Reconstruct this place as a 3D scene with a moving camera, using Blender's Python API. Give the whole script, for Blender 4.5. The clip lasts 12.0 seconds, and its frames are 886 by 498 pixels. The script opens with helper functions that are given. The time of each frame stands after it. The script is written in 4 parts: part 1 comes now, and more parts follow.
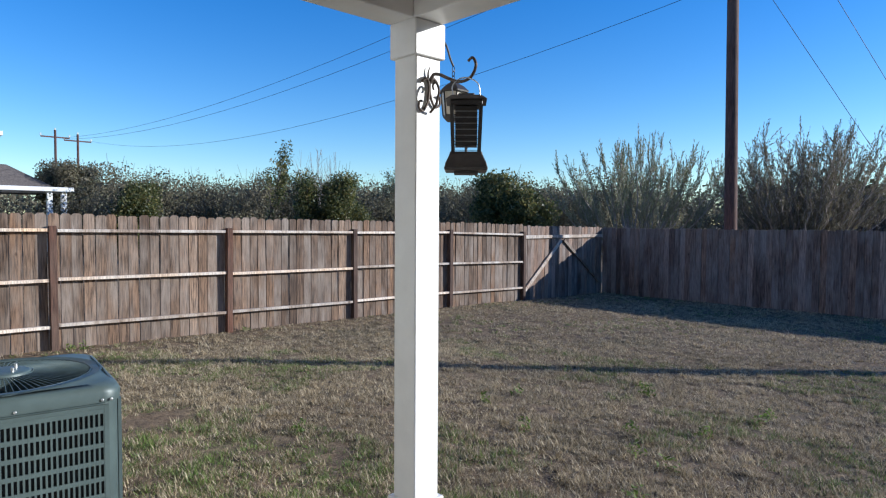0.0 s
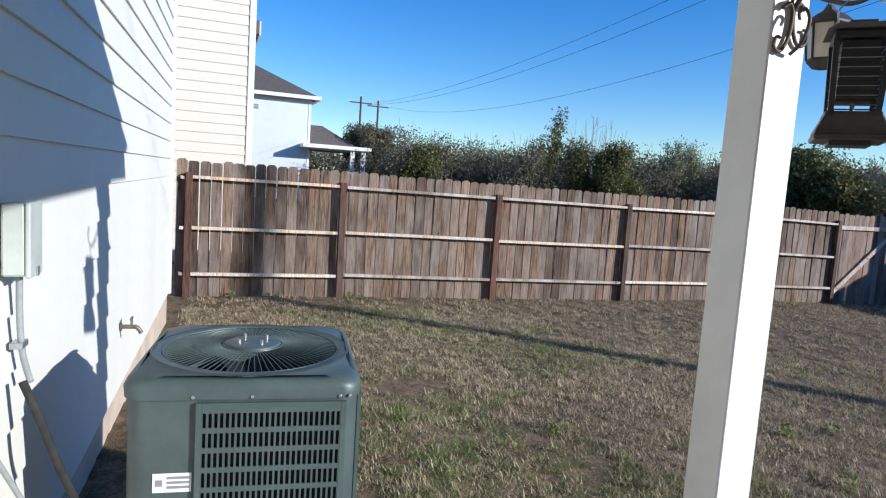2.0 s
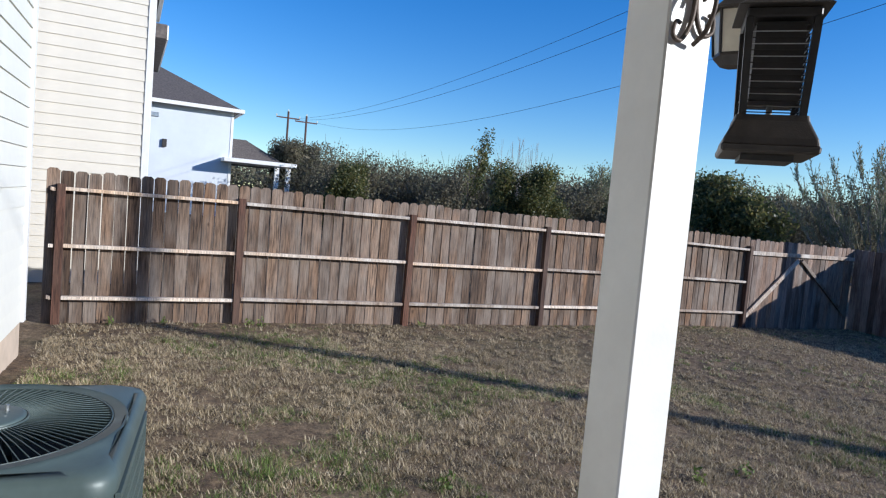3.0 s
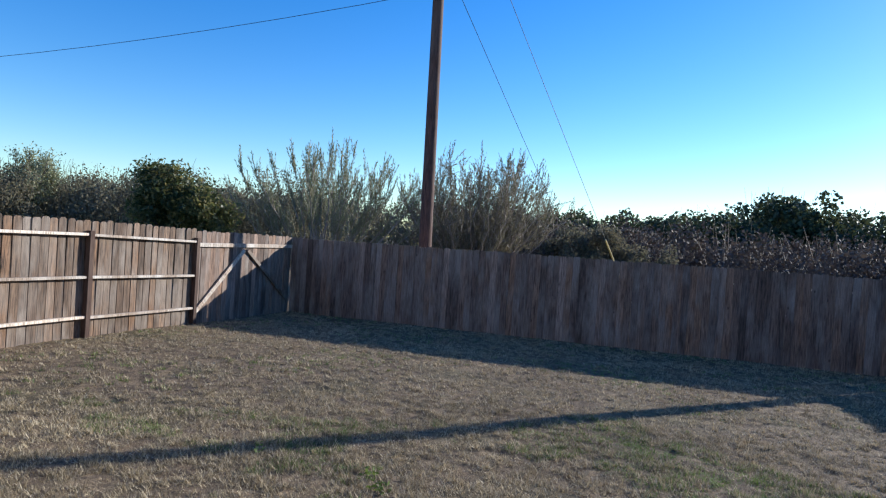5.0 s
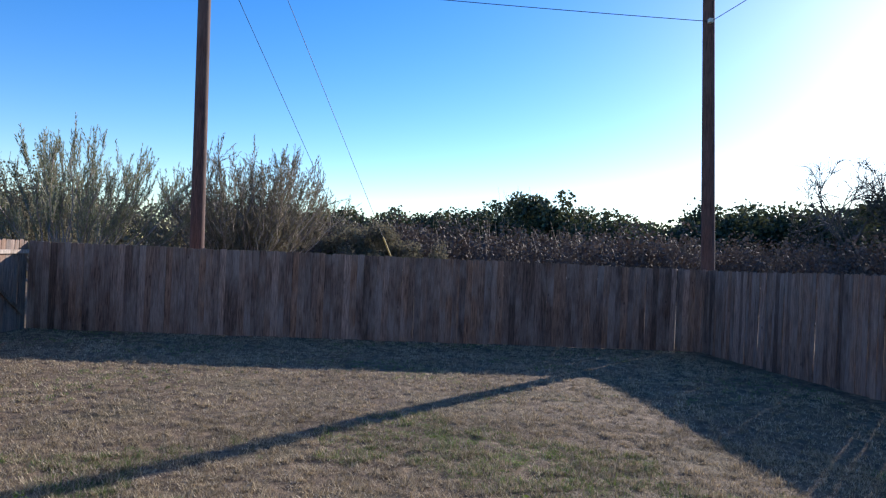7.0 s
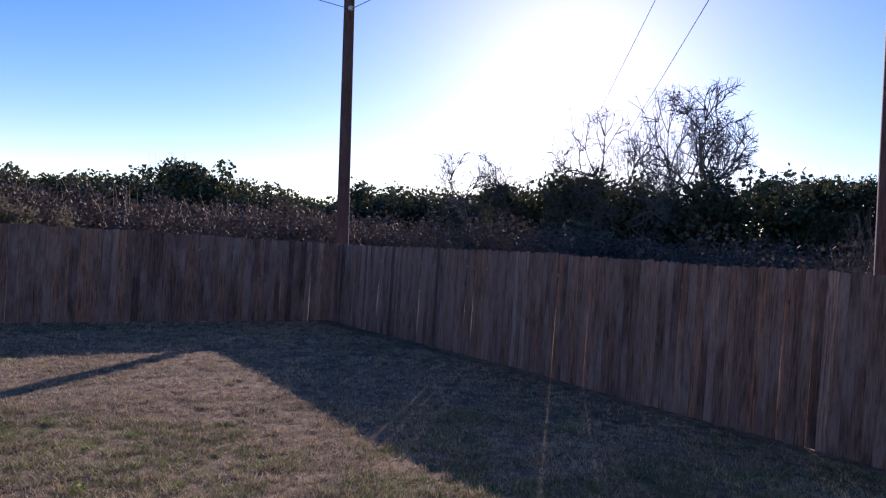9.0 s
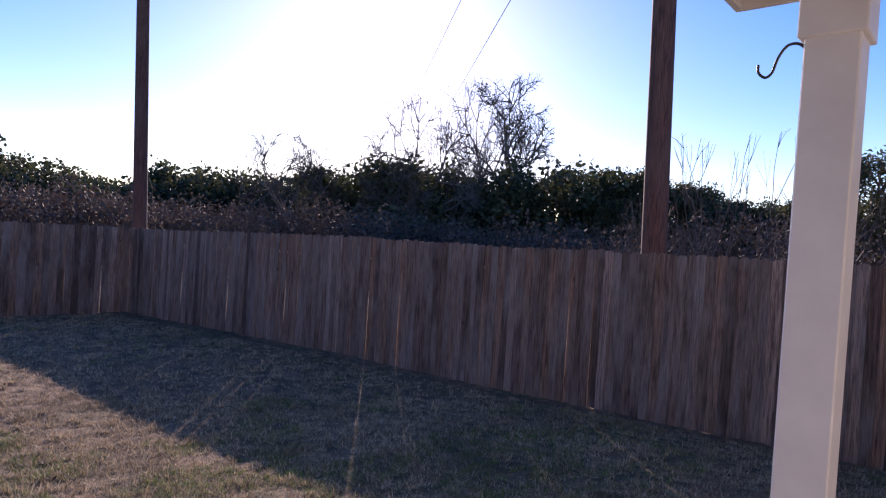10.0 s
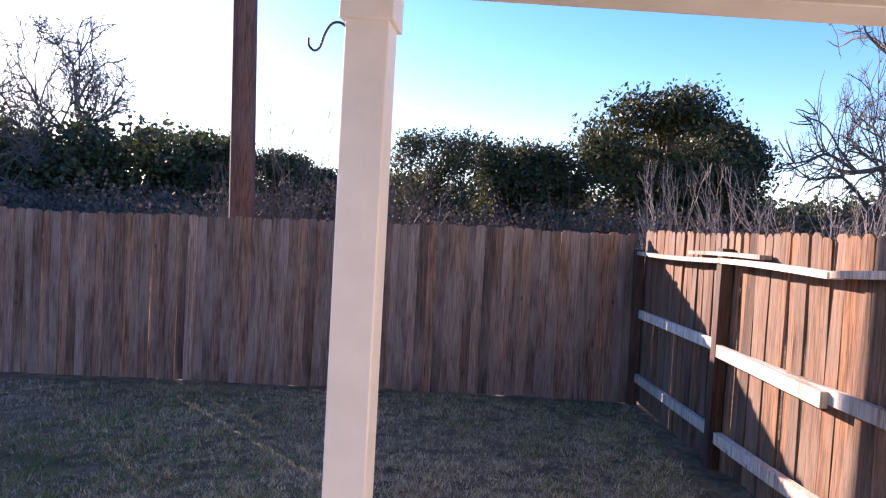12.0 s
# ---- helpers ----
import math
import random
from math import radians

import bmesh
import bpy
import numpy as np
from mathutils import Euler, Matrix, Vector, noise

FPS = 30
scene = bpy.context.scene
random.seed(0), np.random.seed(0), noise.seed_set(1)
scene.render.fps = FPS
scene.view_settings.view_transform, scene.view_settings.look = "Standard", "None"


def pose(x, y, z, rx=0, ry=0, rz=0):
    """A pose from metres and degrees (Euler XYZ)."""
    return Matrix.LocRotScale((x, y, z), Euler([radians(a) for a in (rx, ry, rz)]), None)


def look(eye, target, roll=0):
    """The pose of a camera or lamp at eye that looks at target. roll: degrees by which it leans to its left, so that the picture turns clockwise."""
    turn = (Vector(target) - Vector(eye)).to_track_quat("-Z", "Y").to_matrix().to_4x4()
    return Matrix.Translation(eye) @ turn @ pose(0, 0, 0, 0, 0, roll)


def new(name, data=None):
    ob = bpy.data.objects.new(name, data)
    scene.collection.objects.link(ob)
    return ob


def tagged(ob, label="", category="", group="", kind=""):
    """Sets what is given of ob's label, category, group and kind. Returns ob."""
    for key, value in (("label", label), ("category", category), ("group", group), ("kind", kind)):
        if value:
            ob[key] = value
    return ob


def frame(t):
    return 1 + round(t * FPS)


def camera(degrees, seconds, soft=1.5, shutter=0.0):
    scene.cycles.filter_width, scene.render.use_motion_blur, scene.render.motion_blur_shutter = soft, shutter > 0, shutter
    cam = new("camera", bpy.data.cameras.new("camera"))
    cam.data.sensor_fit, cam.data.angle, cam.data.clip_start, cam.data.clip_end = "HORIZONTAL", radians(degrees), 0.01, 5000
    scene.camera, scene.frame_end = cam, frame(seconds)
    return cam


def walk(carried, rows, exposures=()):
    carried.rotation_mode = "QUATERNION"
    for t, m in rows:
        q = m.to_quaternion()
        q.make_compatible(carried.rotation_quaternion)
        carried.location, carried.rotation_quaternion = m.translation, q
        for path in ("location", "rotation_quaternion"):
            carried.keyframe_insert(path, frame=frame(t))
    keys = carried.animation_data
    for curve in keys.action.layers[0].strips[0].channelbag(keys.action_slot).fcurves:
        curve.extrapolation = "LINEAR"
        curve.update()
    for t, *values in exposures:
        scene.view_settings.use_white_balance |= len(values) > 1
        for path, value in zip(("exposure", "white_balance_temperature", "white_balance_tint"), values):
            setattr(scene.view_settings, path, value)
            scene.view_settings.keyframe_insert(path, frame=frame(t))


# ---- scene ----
cam = camera(69.7, 12.0, soft=1.2)
# seconds, x, y, z, yaw, pitch, roll
PATH = [
    (0, -0.054, 0.050, 1.814, -44.00, -2.43, -0.34),
    (0.5, 0.002, 0.102, 1.822, -37.24, -3.58, -1.63),
    (1, 0.028, 0.244, 1.835, -30.39, -4.48, -2.47),
    (1.5, 0.094, 0.457, 1.844, -23.52, -5.76, -3.16),
    (2, 0.238, 0.647, 1.847, -20.27, -6.07, -3.81),
    (2.5, 0.479, 0.822, 1.868, -18.85, -4.82, -4.22),
    (3, 0.712, 1.026, 1.869, -26.33, -3.89, -4.95),
    (3.5, 0.973, 1.156, 1.878, -39.36, -2.99, -4.04),
    (5.3, 1.803, 1.629, 1.880, -75.86, -0.76, -3.75),
    (5.5, 1.833, 1.691, 1.894, -77.31, -0.78, -3.58),
    (6, 1.776, 1.829, 1.880, -82.43, -0.08, -2.96),
    (6.5, 1.826, 1.920, 1.869, -89.42, 0.24, -2.70),
    (6.7, 1.830, 1.936, 1.882, -91.04, 0.18, -2.58),
    (8.3, 1.586, 1.316, 1.848, -109.17, -0.32, -3.21),
    (8.5, 1.567, 1.295, 1.858, -113.28, -0.33, -3.28),
    (9, 1.562, 1.272, 1.882, -122.51, -0.59, -3.98),
    (9.5, 1.529, 1.278, 1.893, -130.59, -0.84, -4.05),
    (10, 1.483, 1.256, 1.885, -138.87, -0.93, -3.76),
    (10.5, 1.471, 1.242, 1.886, -147.73, -1.23, -3.51),
    (11, 1.463, 1.193, 1.885, -158.02, -1.77, -3.71),
    (11.5, 1.423, 1.180, 1.892, -169.43, -2.22, -3.75),
    (12, 1.382, 1.199, 1.887, -174.07, -1.95, -3.16),
]
EXPOSURES = [(0.0, 0.63, 5700, 8), (2.5, 0.53, 5720, 9), (3.5, 0.46, 5720, 9), (5.5, 0.92, 6100, 7), (6.7, 0.92, 6200, 12), (8.5, 0.55, 6500, 31), (9.5, 0.75, 6750, 37), (10.5, 1.05, 6950, 38), (11.5, 1.55, 7250, 37), (12.0, 1.85, 7400, 34)]
walk(cam, [(t, pose(x, y, z, 90 + pitch, roll, yaw)) for t, x, y, z, yaw, pitch, roll in PATH], EXPOSURES)

# ---- world, sun ----
SUN_AZ, SUN_EL = 133.2, 18.2          # degrees clockwise from +y, above the horizon
world = bpy.data.worlds.new("sky")
scene.world = world
world.use_nodes = True
wn = world.node_tree.nodes
sky = wn.new("ShaderNodeTexSky")
sky.sky_type = 'NISHITA'
sky.sun_disc = False
sky.sun_elevation, sky.sun_rotation = radians(SUN_EL), radians(SUN_AZ)
sky.air_density, sky.dust_density, sky.ozone_density = 1.0, 0.19, 3.0
wn["Background"].inputs[1].default_value = 0.12
hue = wn.new("ShaderNodeHueSaturation")
hue.inputs["Saturation"].default_value = 1.36
hue.inputs["Hue"].default_value = 0.512
world.node_tree.links.new(sky.outputs[0], hue.inputs["Color"])
world.node_tree.links.new(hue.outputs[0], wn["Background"].inputs[0])

sun_data = bpy.data.lights.new("sun", 'SUN')
sun_data.energy, sun_data.angle, sun_data.color = 4.2, radians(0.55), (1.0, 0.93, 0.82)
sun = new("sun", sun_data)
az, el = radians(SUN_AZ), radians(SUN_EL)
sun_dir = Vector((math.sin(az) * math.cos(el), math.cos(az) * math.cos(el), math.sin(el)))
sun.matrix_world = look(sun_dir * 40, (0, 0, 0))


# ---- materials ----
def material(name, rough=0.8, metal=0.0):
    m = bpy.data.materials.new(name)
    m.use_nodes = True
    n, l = m.node_tree.nodes, m.node_tree.links
    b = n["Principled BSDF"]
    b.inputs["Roughness"].default_value, b.inputs["Metallic"].default_value = rough, metal
    return m, n, l, b


def ramp(n, l, source, stops):
    r = n.new("ShaderNodeValToRGB")
    while len(r.color_ramp.elements) < len(stops):
        r.color_ramp.elements.new(0.5)
    for e, (p, c) in zip(r.color_ramp.elements, stops):
        e.position, e.color = p, (*c, 1)
    l.new(source, r.inputs[0])
    return r.outputs[0]


def noise_tex(n, l, scale, stretch=(1, 1, 1), detail=5, rough=0.6, coord="Object", seed=False):
    tc, mp, t = n.new("ShaderNodeTexCoord"), n.new("ShaderNodeMapping"), n.new("ShaderNodeTexNoise")
    mp.inputs["Scale"].default_value = stretch
    t.inputs["Scale"].default_value, t.inputs["Detail"].default_value, t.inputs["Roughness"].default_value = scale, detail, rough
    l.new(tc.outputs[coord], mp.inputs[0])
    if seed:
        info, add = n.new("ShaderNodeObjectInfo"), n.new("ShaderNodeVectorMath")
        mul = n.new("ShaderNodeMath")
        mul.operation = 'MULTIPLY'
        mul.inputs[1].default_value = 37.0
        l.new(info.outputs["Random"], mul.inputs[0])
        l.new(mp.outputs[0], add.inputs[0])
        l.new(mul.outputs[0], add.inputs[1])
        l.new(add.outputs[0], t.inputs["Vector"])
    else:
        l.new(mp.outputs[0], t.inputs["Vector"])
    return t.outputs["Fac"]


def mix(n, l, a, b, fac, mode='MIX'):
    m = n.new("ShaderNodeMix")
    m.data_type, m.blend_type = 'RGBA', mode
    for sock, v in ((m.inputs[0], fac), (m.inputs[6], a), (m.inputs[7], b)):
        if isinstance(v, (int, float)):
            sock.default_value = v
        elif isinstance(v, tuple):
            sock.default_value = (*v, 1)
        else:
            l.new(v, sock)
    return m.outputs[2]


def bump(n, l, b, height, strength=0.3, distance=0.01):
    bp = n.new("ShaderNodeBump")
    bp.inputs["Strength"].default_value, bp.inputs["Distance"].default_value = strength, distance
    l.new(height, bp.inputs["Height"])
    l.new(bp.outputs[0], b.inputs["Normal"])


def wood(name, dark, light, grey, per_object=0.85):
    """Weathered timber: grain along z, board-to-board tint, grey weathering and dark stains."""
    m, n, l, b = material(name, 0.85)
    grain = noise_tex(n, l, 9, (6, 6, 0.35), 6, 0.65, seed=True)
    blotch = noise_tex(n, l, 1.6, (1.5, 1.5, 0.6), 3, 0.6, seed=True)
    stain = noise_tex(n, l, 5, (2.5, 2.5, 0.25), 4, 0.7, seed=True)
    info = n.new("ShaderNodeObjectInfo")
    base = ramp(n, l, grain, [(0.36, dark), (0.52, light), (0.68, tuple(c * 1.45 for c in light))])
    tint = ramp(n, l, info.outputs["Random"], [(0.0, (0.34, 0.29, 0.26)), (0.3, (0.66, 0.58, 0.52)), (0.6, (0.92, 0.86, 0.80)), (0.8, (1.15, 0.90, 0.66)), (0.9, (1.2, 1.12, 1.04)), (1.0, (1.7, 1.66, 1.60))])
    c1 = mix(n, l, base, tint, per_object, 'MULTIPLY')
    gfac = ramp(n, l, blotch, [(0.42, (0, 0, 0)), (0.68, (0.8, 0.8, 0.8))])
    c2 = mix(n, l, c1, grey, gfac)
    fine = noise_tex(n, l, 11, (16, 16, 0.45), 5, 0.7, seed=True)
    crack = ramp(n, l, fine, [(0.36, (0.35, 0.32, 0.3)), (0.5, (1, 1, 1)), (0.7, (1.35, 1.33, 1.3))])
    c2 = mix(n, l, c2, crack, 0.8, 'MULTIPLY')
    sfac = ramp(n, l, stain, [(0.25, (0.55, 0.5, 0.48)), (0.5, (1, 1, 1))])
    c3 = mix(n, l, c2, sfac, 0.8, 'MULTIPLY')
    vor = n.new("ShaderNodeTexVoronoi")
    vor.inputs["Scale"].default_value = 3.4
    tc, mp = n.new("ShaderNodeTexCoord"), n.new("ShaderNodeMapping")
    mp.inputs["Scale"].default_value = (1.0, 1.0, 0.55)
    l.new(tc.outputs["Object"], mp.inputs[0])
    add = n.new("ShaderNodeVectorMath")
    mul = n.new("ShaderNodeMath")
    mul.operation = 'MULTIPLY'
    mul.inputs[1].default_value = 19.0
    l.new(info.outputs["Random"], mul.inputs[0])
    l.new(mp.outputs[0], add.inputs[0])
    l.new(mul.outputs[0], add.inputs[1])
    l.new(add.outputs[0], vor.inputs["Vector"])
    knot = ramp(n, l, vor.outputs["Distance"], [(0.035, (0.3, 0.25, 0.22)), (0.075, (1, 1, 1))])
    c4 = mix(n, l, c3, knot, 0.85, 'MULTIPLY')
    l.new(c4, b.inputs["Base Color"])
    bump(n, l, b, grain, 0.5, 0.004)
    return m


def plain(name, color, rough=0.6, metal=0.0, var=0.15, scale=6.0, bumps=0.15):
    """Painted, cast or moulded surface with broad soiling and fine relief."""
    m, n, l, b = material(name, rough, metal)
    big = noise_tex(n, l, scale, detail=4)
    fine = noise_tex(n, l, scale * 14, detail=3)
    lo, hi = tuple(c * (1 - var) for c in color), tuple(min(1, c * (1 + var * 0.5)) for c in color)
    l.new(ramp(n, l, big, [(0.35, lo), (0.65, hi)]), b.inputs["Base Color"])
    bump(n, l, b, fine, bumps, 0.003)
    return m


M_PICKET = wood("weathered picket wood", (0.034, 0.021, 0.015), (0.175, 0.12, 0.084), (0.27, 0.225, 0.19))
M_PICKET_GREY = wood("grey weathered picket wood", (0.085, 0.056, 0.043), (0.225, 0.16, 0.128), (0.28, 0.235, 0.205))
M_PICKET_RED = wood("red-brown cedar picket wood", (0.06, 0.027, 0.016), (0.21, 0.108, 0.06), (0.2, 0.14, 0.105))
M_POST = wood("dark fence post wood", (0.045, 0.022, 0.015), (0.12, 0.06, 0.042), (0.12, 0.08, 0.06))
M_RAIL = wood("sun-bleached rail wood", (0.34, 0.27, 0.22), (0.62, 0.54, 0.46), (0.66, 0.61, 0.55))
M_POLE = wood("creosoted pole wood", (0.035, 0.018, 0.014), (0.11, 0.055, 0.042), (0.13, 0.08, 0.065), 0.2)
M_SIDING = plain("cream siding paint", (0.72, 0.70, 0.63), 0.55, var=0.05, scale=2)
M_SIDING_FAR = plain("beige siding paint", (0.72, 0.66, 0.56), 0.6, var=0.05, scale=2)
M_SIDING_BLUE = plain("pale blue-grey siding paint", (0.62, 0.65, 0.70), 0.6, var=0.05, scale=1)
M_TRIM = plain("white trim paint", (0.78, 0.76, 0.72), 0.45, var=0.06, scale=5)
M_CEILING = plain("brown stained soffit", (0.22, 0.14, 0.09), 0.7, var=0.2, scale=3)
M_CONCRETE = plain("concrete", (0.42, 0.37, 0.30), 0.9, var=0.25, scale=3, bumps=0.5)
M_SLAB = plain("foundation concrete", (0.55, 0.44, 0.34), 0.9, var=0.2, scale=2.5, bumps=0.4)
M_SHINGLE = plain("grey-brown roof shingles", (0.12, 0.10, 0.09), 0.9, var=0.35, scale=9, bumps=0.6)


def ground_height(x, y):
    """The yard falls from the house towards the far corner."""
    a = min(1.0, max(0.0, 1 - (x - 0.5) / 7.5))
    a = a * a * (3 - 2 * a)
    q = min(1.0, max(0.0, (abs(y - 1.5) - 2.5) / 6.0))
    q = q * q * (3 - 2 * q)
    d = min(1.0, max(0.0, (x - 8) / 8.0))
    return 0.25 * a * (1 - 0.72 * q) - 0.15 * d * d * (3 - 2 * d) + 0.012 * noise.noise((x * 0.8, y * 0.8, 0.3)) + 0.01


def turf_relief(x, y):
    """Small mounds of matted turf, absent under the house and the slab."""
    u = noise.noise((x * 7.5, y * 7.5, 5.1)) + 0.6 * noise.noise((x * 15.0, y * 15.0, 8.4))
    w = 0.5 + 0.5 * min(1.0, max(0.0, noise.noise((x * 0.9, y * 0.9, 3.7)) + 0.55))
    if x < 2.1 and -1.33 < y < 2.43:
        return -0.06
    return 0.021 * w * u


def grass_ground():
    m, n, l, b = material("dry lawn soil", 0.95)
    patch = noise_tex(n, l, 0.55, detail=4, rough=0.65)
    mid = noise_tex(n, l, 3.2, detail=6, rough=0.7)
    fine = noise_tex(n, l, 38, detail=4, rough=0.7)
    dry = ramp(n, l, mid, [(0.28, (0.075, 0.05, 0.03)), (0.48, (0.18, 0.125, 0.075)), (0.7, (0.32, 0.235, 0.145))])
    green = ramp(n, l, mid, [(0.3, (0.07, 0.07, 0.028)), (0.65, (0.15, 0.14, 0.055))])
    gf = ramp(n, l, patch, [(0.5, (0, 0, 0)), (0.68, (0.6, 0.6, 0.6))])
    c = mix(n, l, dry, green, gf)
    thatch = noise_tex(n, l, 11, detail=5, rough=0.75)
    tf = ramp(n, l, thatch, [(0.34, (0.42, 0.38, 0.35)), (0.5, (0.95, 0.93, 0.9)), (0.66, (1.45, 1.4, 1.3))])
    c = mix(n, l, c, tf, 0.85, 'MULTIPLY')
    sp = ramp(n, l, fine, [(0.3, (0.45, 0.42, 0.4)), (0.6, (1.1, 1.08, 1.05))])
    l.new(mix(n, l, c, sp, 0.9, 'MULTIPLY'), b.inputs["Base Color"])
    bump(n, l, b, fine, 0.9, 0.03)
    return m


M_GROUND = grass_ground()



# ---- mesh helpers ----
def box(bm, x0, y0, z0, x1, y1, z1, m=None):
    vs = [bm.verts.new(Vector(p) if m is None else m @ Vector(p)) for p in
          ((x0, y0, z0), (x1, y0, z0), (x1, y1, z0), (x0, y1, z0), (x0, y0, z1), (x1, y0, z1), (x1, y1, z1), (x0, y1, z1))]
    for q in ((3, 2, 1, 0), (4, 5, 6, 7), (0, 1, 5, 4), (1, 2, 6, 5), (2, 3, 7, 6), (3, 0, 4, 7)):
        bm.faces.new([vs[i] for i in q])
    return vs


def bevel(bm, width, segments=1):
    bmesh.ops.bevel(bm, geom=[*bm.edges], offset=width, segments=segments, affect='EDGES', profile=0.5)


def mesh_of(bm, name, mat, smooth=False):
    bmesh.ops.recalc_face_normals(bm, faces=[*bm.faces])
    me = bpy.data.meshes.new(name)
    bm.to_mesh(me)
    bm.free()
    if mat is not None:
        me.materials.append(mat)
    if smooth:
        me.polygons.foreach_set("use_smooth", [True] * len(me.polygons))
    return me


def part(name, bm, mat, parent=None, label="", smooth=False, m=None):
    """One mesh object out of a bmesh, under a thing or a part."""
    return piece(name, mesh_of(bm, name, mat, smooth), parent, label, m)


def piece(name, me, parent=None, label="", m=None):
    ob = new(name, me)
    ob.parent = parent
    if m is not None:
        ob.matrix_basis = m
    return tagged(ob, label)


def thing(name, label, category, m=None, group="", kind=""):
    ob = new(name)
    if m is not None:
        ob.matrix_basis = m
    return tagged(ob, label, category, group, kind)


def solid(name, mat, boxes, parent=None, bev=0.0, label="", m=None):
    bm = bmesh.new()
    for b in boxes:
        box(bm, *b)
    if bev:
        bevel(bm, bev)
    return part(name, bm, mat, parent, label, m=m)


def tube(bm, pts, r0, r1=None, sides=8, caps=True):
    """A swept round bar through the points, tapering from r0 to r1."""
    r1 = r0 if r1 is None else r1
    pts = [Vector(p) for p in pts]
    rings, up = [], None
    for i, p in enumerate(pts):
        d = (pts[min(i + 1, len(pts) - 1)] - pts[max(i - 1, 0)]).normalized()
        if up is None:
            up = d.orthogonal().normalized()
        up = (up - d * up.dot(d)).normalized()
        side = d.cross(up)
        r = r0 + (r1 - r0) * i / max(1, len(pts) - 1)
        rings.append([bm.verts.new(p + (up * math.cos(2 * math.pi * k / sides) + side * math.sin(2 * math.pi * k / sides)) * r) for k in range(sides)])
    for a, c in zip(rings, rings[1:]):
        for k in range(sides):
            bm.faces.new((a[k], a[(k + 1) % sides], c[(k + 1) % sides], c[k]))
    if caps and sides > 2:
        bm.faces.new(rings[0][::-1])
        bm.faces.new(rings[-1])


def lathe(bm, profile, sides=32, m=None):
    """A turned shape from (radius, height) pairs."""
    rings = []
    for r, z in profile:
        ring = []
        for k in range(sides):
            a = 2 * math.pi * k / sides
            p = Vector((r * math.cos(a), r * math.sin(a), z))
            ring.append(bm.verts.new(p if m is None else m @ p))
        rings.append(ring)
    for a, c in zip(rings, rings[1:]):
        for k in range(sides):
            bm.faces.new((a[k], a[(k + 1) % sides], c[(k + 1) % sides], c[k]))
    bm.faces.new(rings[0][::-1])
    bm.faces.new(rings[-1])


def curve_pts(pts, n=6):
    """A smooth line through the points."""
    P = [Vector(p) for p in pts]
    out = []
    for i in range(len(P) - 1):
        a, b, c, d = P[max(i - 1, 0)], P[i], P[i + 1], P[min(i + 2, len(P) - 1)]
        for k in range(n):
            t = k / n
            out.append(0.5 * ((2 * b) + (c - a) * t + (2 * a - 5 * b + 4 * c - d) * t * t + (3 * b - a - 3 * c + d) * t ** 3))
    return out + [P[-1]]


# ---- ground ----
def axis(lo, hi, fine):
    inner = list(np.arange(lo, hi + 1e-6, fine))
    far = [3, 8, 16, 30, 55, 100, 200, 400, 900]
    return [lo - f for f in far[::-1]] + inner + [hi + f for f in far]


GX0, GX1, GY0, GY1 = -0.4, 15.8, -6.4, 10.0
gx, gy = axis(GX0, GX1, 0.055), axis(GY0, GY1, 0.055)
gv = [(x, y, ground_height(min(max(x, -4), 18), min(max(y, -8), 12)) + (turf_relief(x, y) if GX0 < x < GX1 and GY0 < y < GY1 else 0.0)) for y in gy for x in gx]
gf = [(j * len(gx) + i, j * len(gx) + i + 1, (j + 1) * len(gx) + i + 1, (j + 1) * len(gx) + i) for j in range(len(gy) - 1) for i in range(len(gx) - 1)]
gm = bpy.data.meshes.new("ground")
gm.from_pydata(gv, [], gf)
gm.materials.append(M_GROUND)
gm.polygons.foreach_set("use_smooth", [True] * len(gm.polygons))
tagged(new("ground", gm), "dry winter lawn of tan and green grass", "ground", kind="structure")

# ---- house ----
# local frame of the house: origin at the corner of the east wall, x outwards, y north
HM = pose(-0.10, 8.07, 0, 0, 0, -2.15)
WALL_S = -6.9
SLAB_Z, SIDING_Z = 0.27, 0.47


def house_piece(name, mat, boxes, label="", category="", bev=0.0):
    ob = solid(name, mat, boxes, None, bev, m=HM)
    return tagged(ob, label, category, kind="structure")


house_piece("foundation", M_SLAB, [(-9, WALL_S, -0.3, -0.03, -0.03, SIDING_Z), (-9, -12, -0.3, -2.6, WALL_S, SIDING_Z)], "tan concrete house foundation", "foundation")
wall = house_piece("wall_east", M_SIDING, [(-0.2, WALL_S, SIDING_Z, -0.022, -0.02, 5.8)], "house wall of cream painted lap siding", "wall")
house_piece("wall_north", M_SIDING, [(-9, -0.22, SIDING_Z, -0.2, -0.02, 5.8)], "cream house wall", "wall")
house_piece("wall_patio_side", M_SIDING, [(-2.6, WALL_S, SIDING_Z, -0.2, WALL_S + 0.2, 5.8)], "cream house wall beside the patio", "wall")
house_piece("wall_patio_back", M_SIDING, [(-2.8, -12, SIDING_Z, -2.6, WALL_S + 0.2, 5.8)], "cream house wall behind the patio", "wall")
house_piece("wall_south", M_SIDING, [(-9, -12, SIDING_Z, -2.8, -11.8, 5.8)], "cream house wall", "wall")
house_piece("wall_west", M_SIDING, [(-9, -11.8, SIDING_Z, -8.8, -0.22, 5.8)], "cream house wall", "wall")
house_piece("house_roof", M_SHINGLE, [(-9.4, -12.4, 5.8, -2.5, WALL_S, 5.95), (-9.4, WALL_S, 5.8, 0.3, 0.4, 5.95)], "grey-brown shingle house roof", "roof")


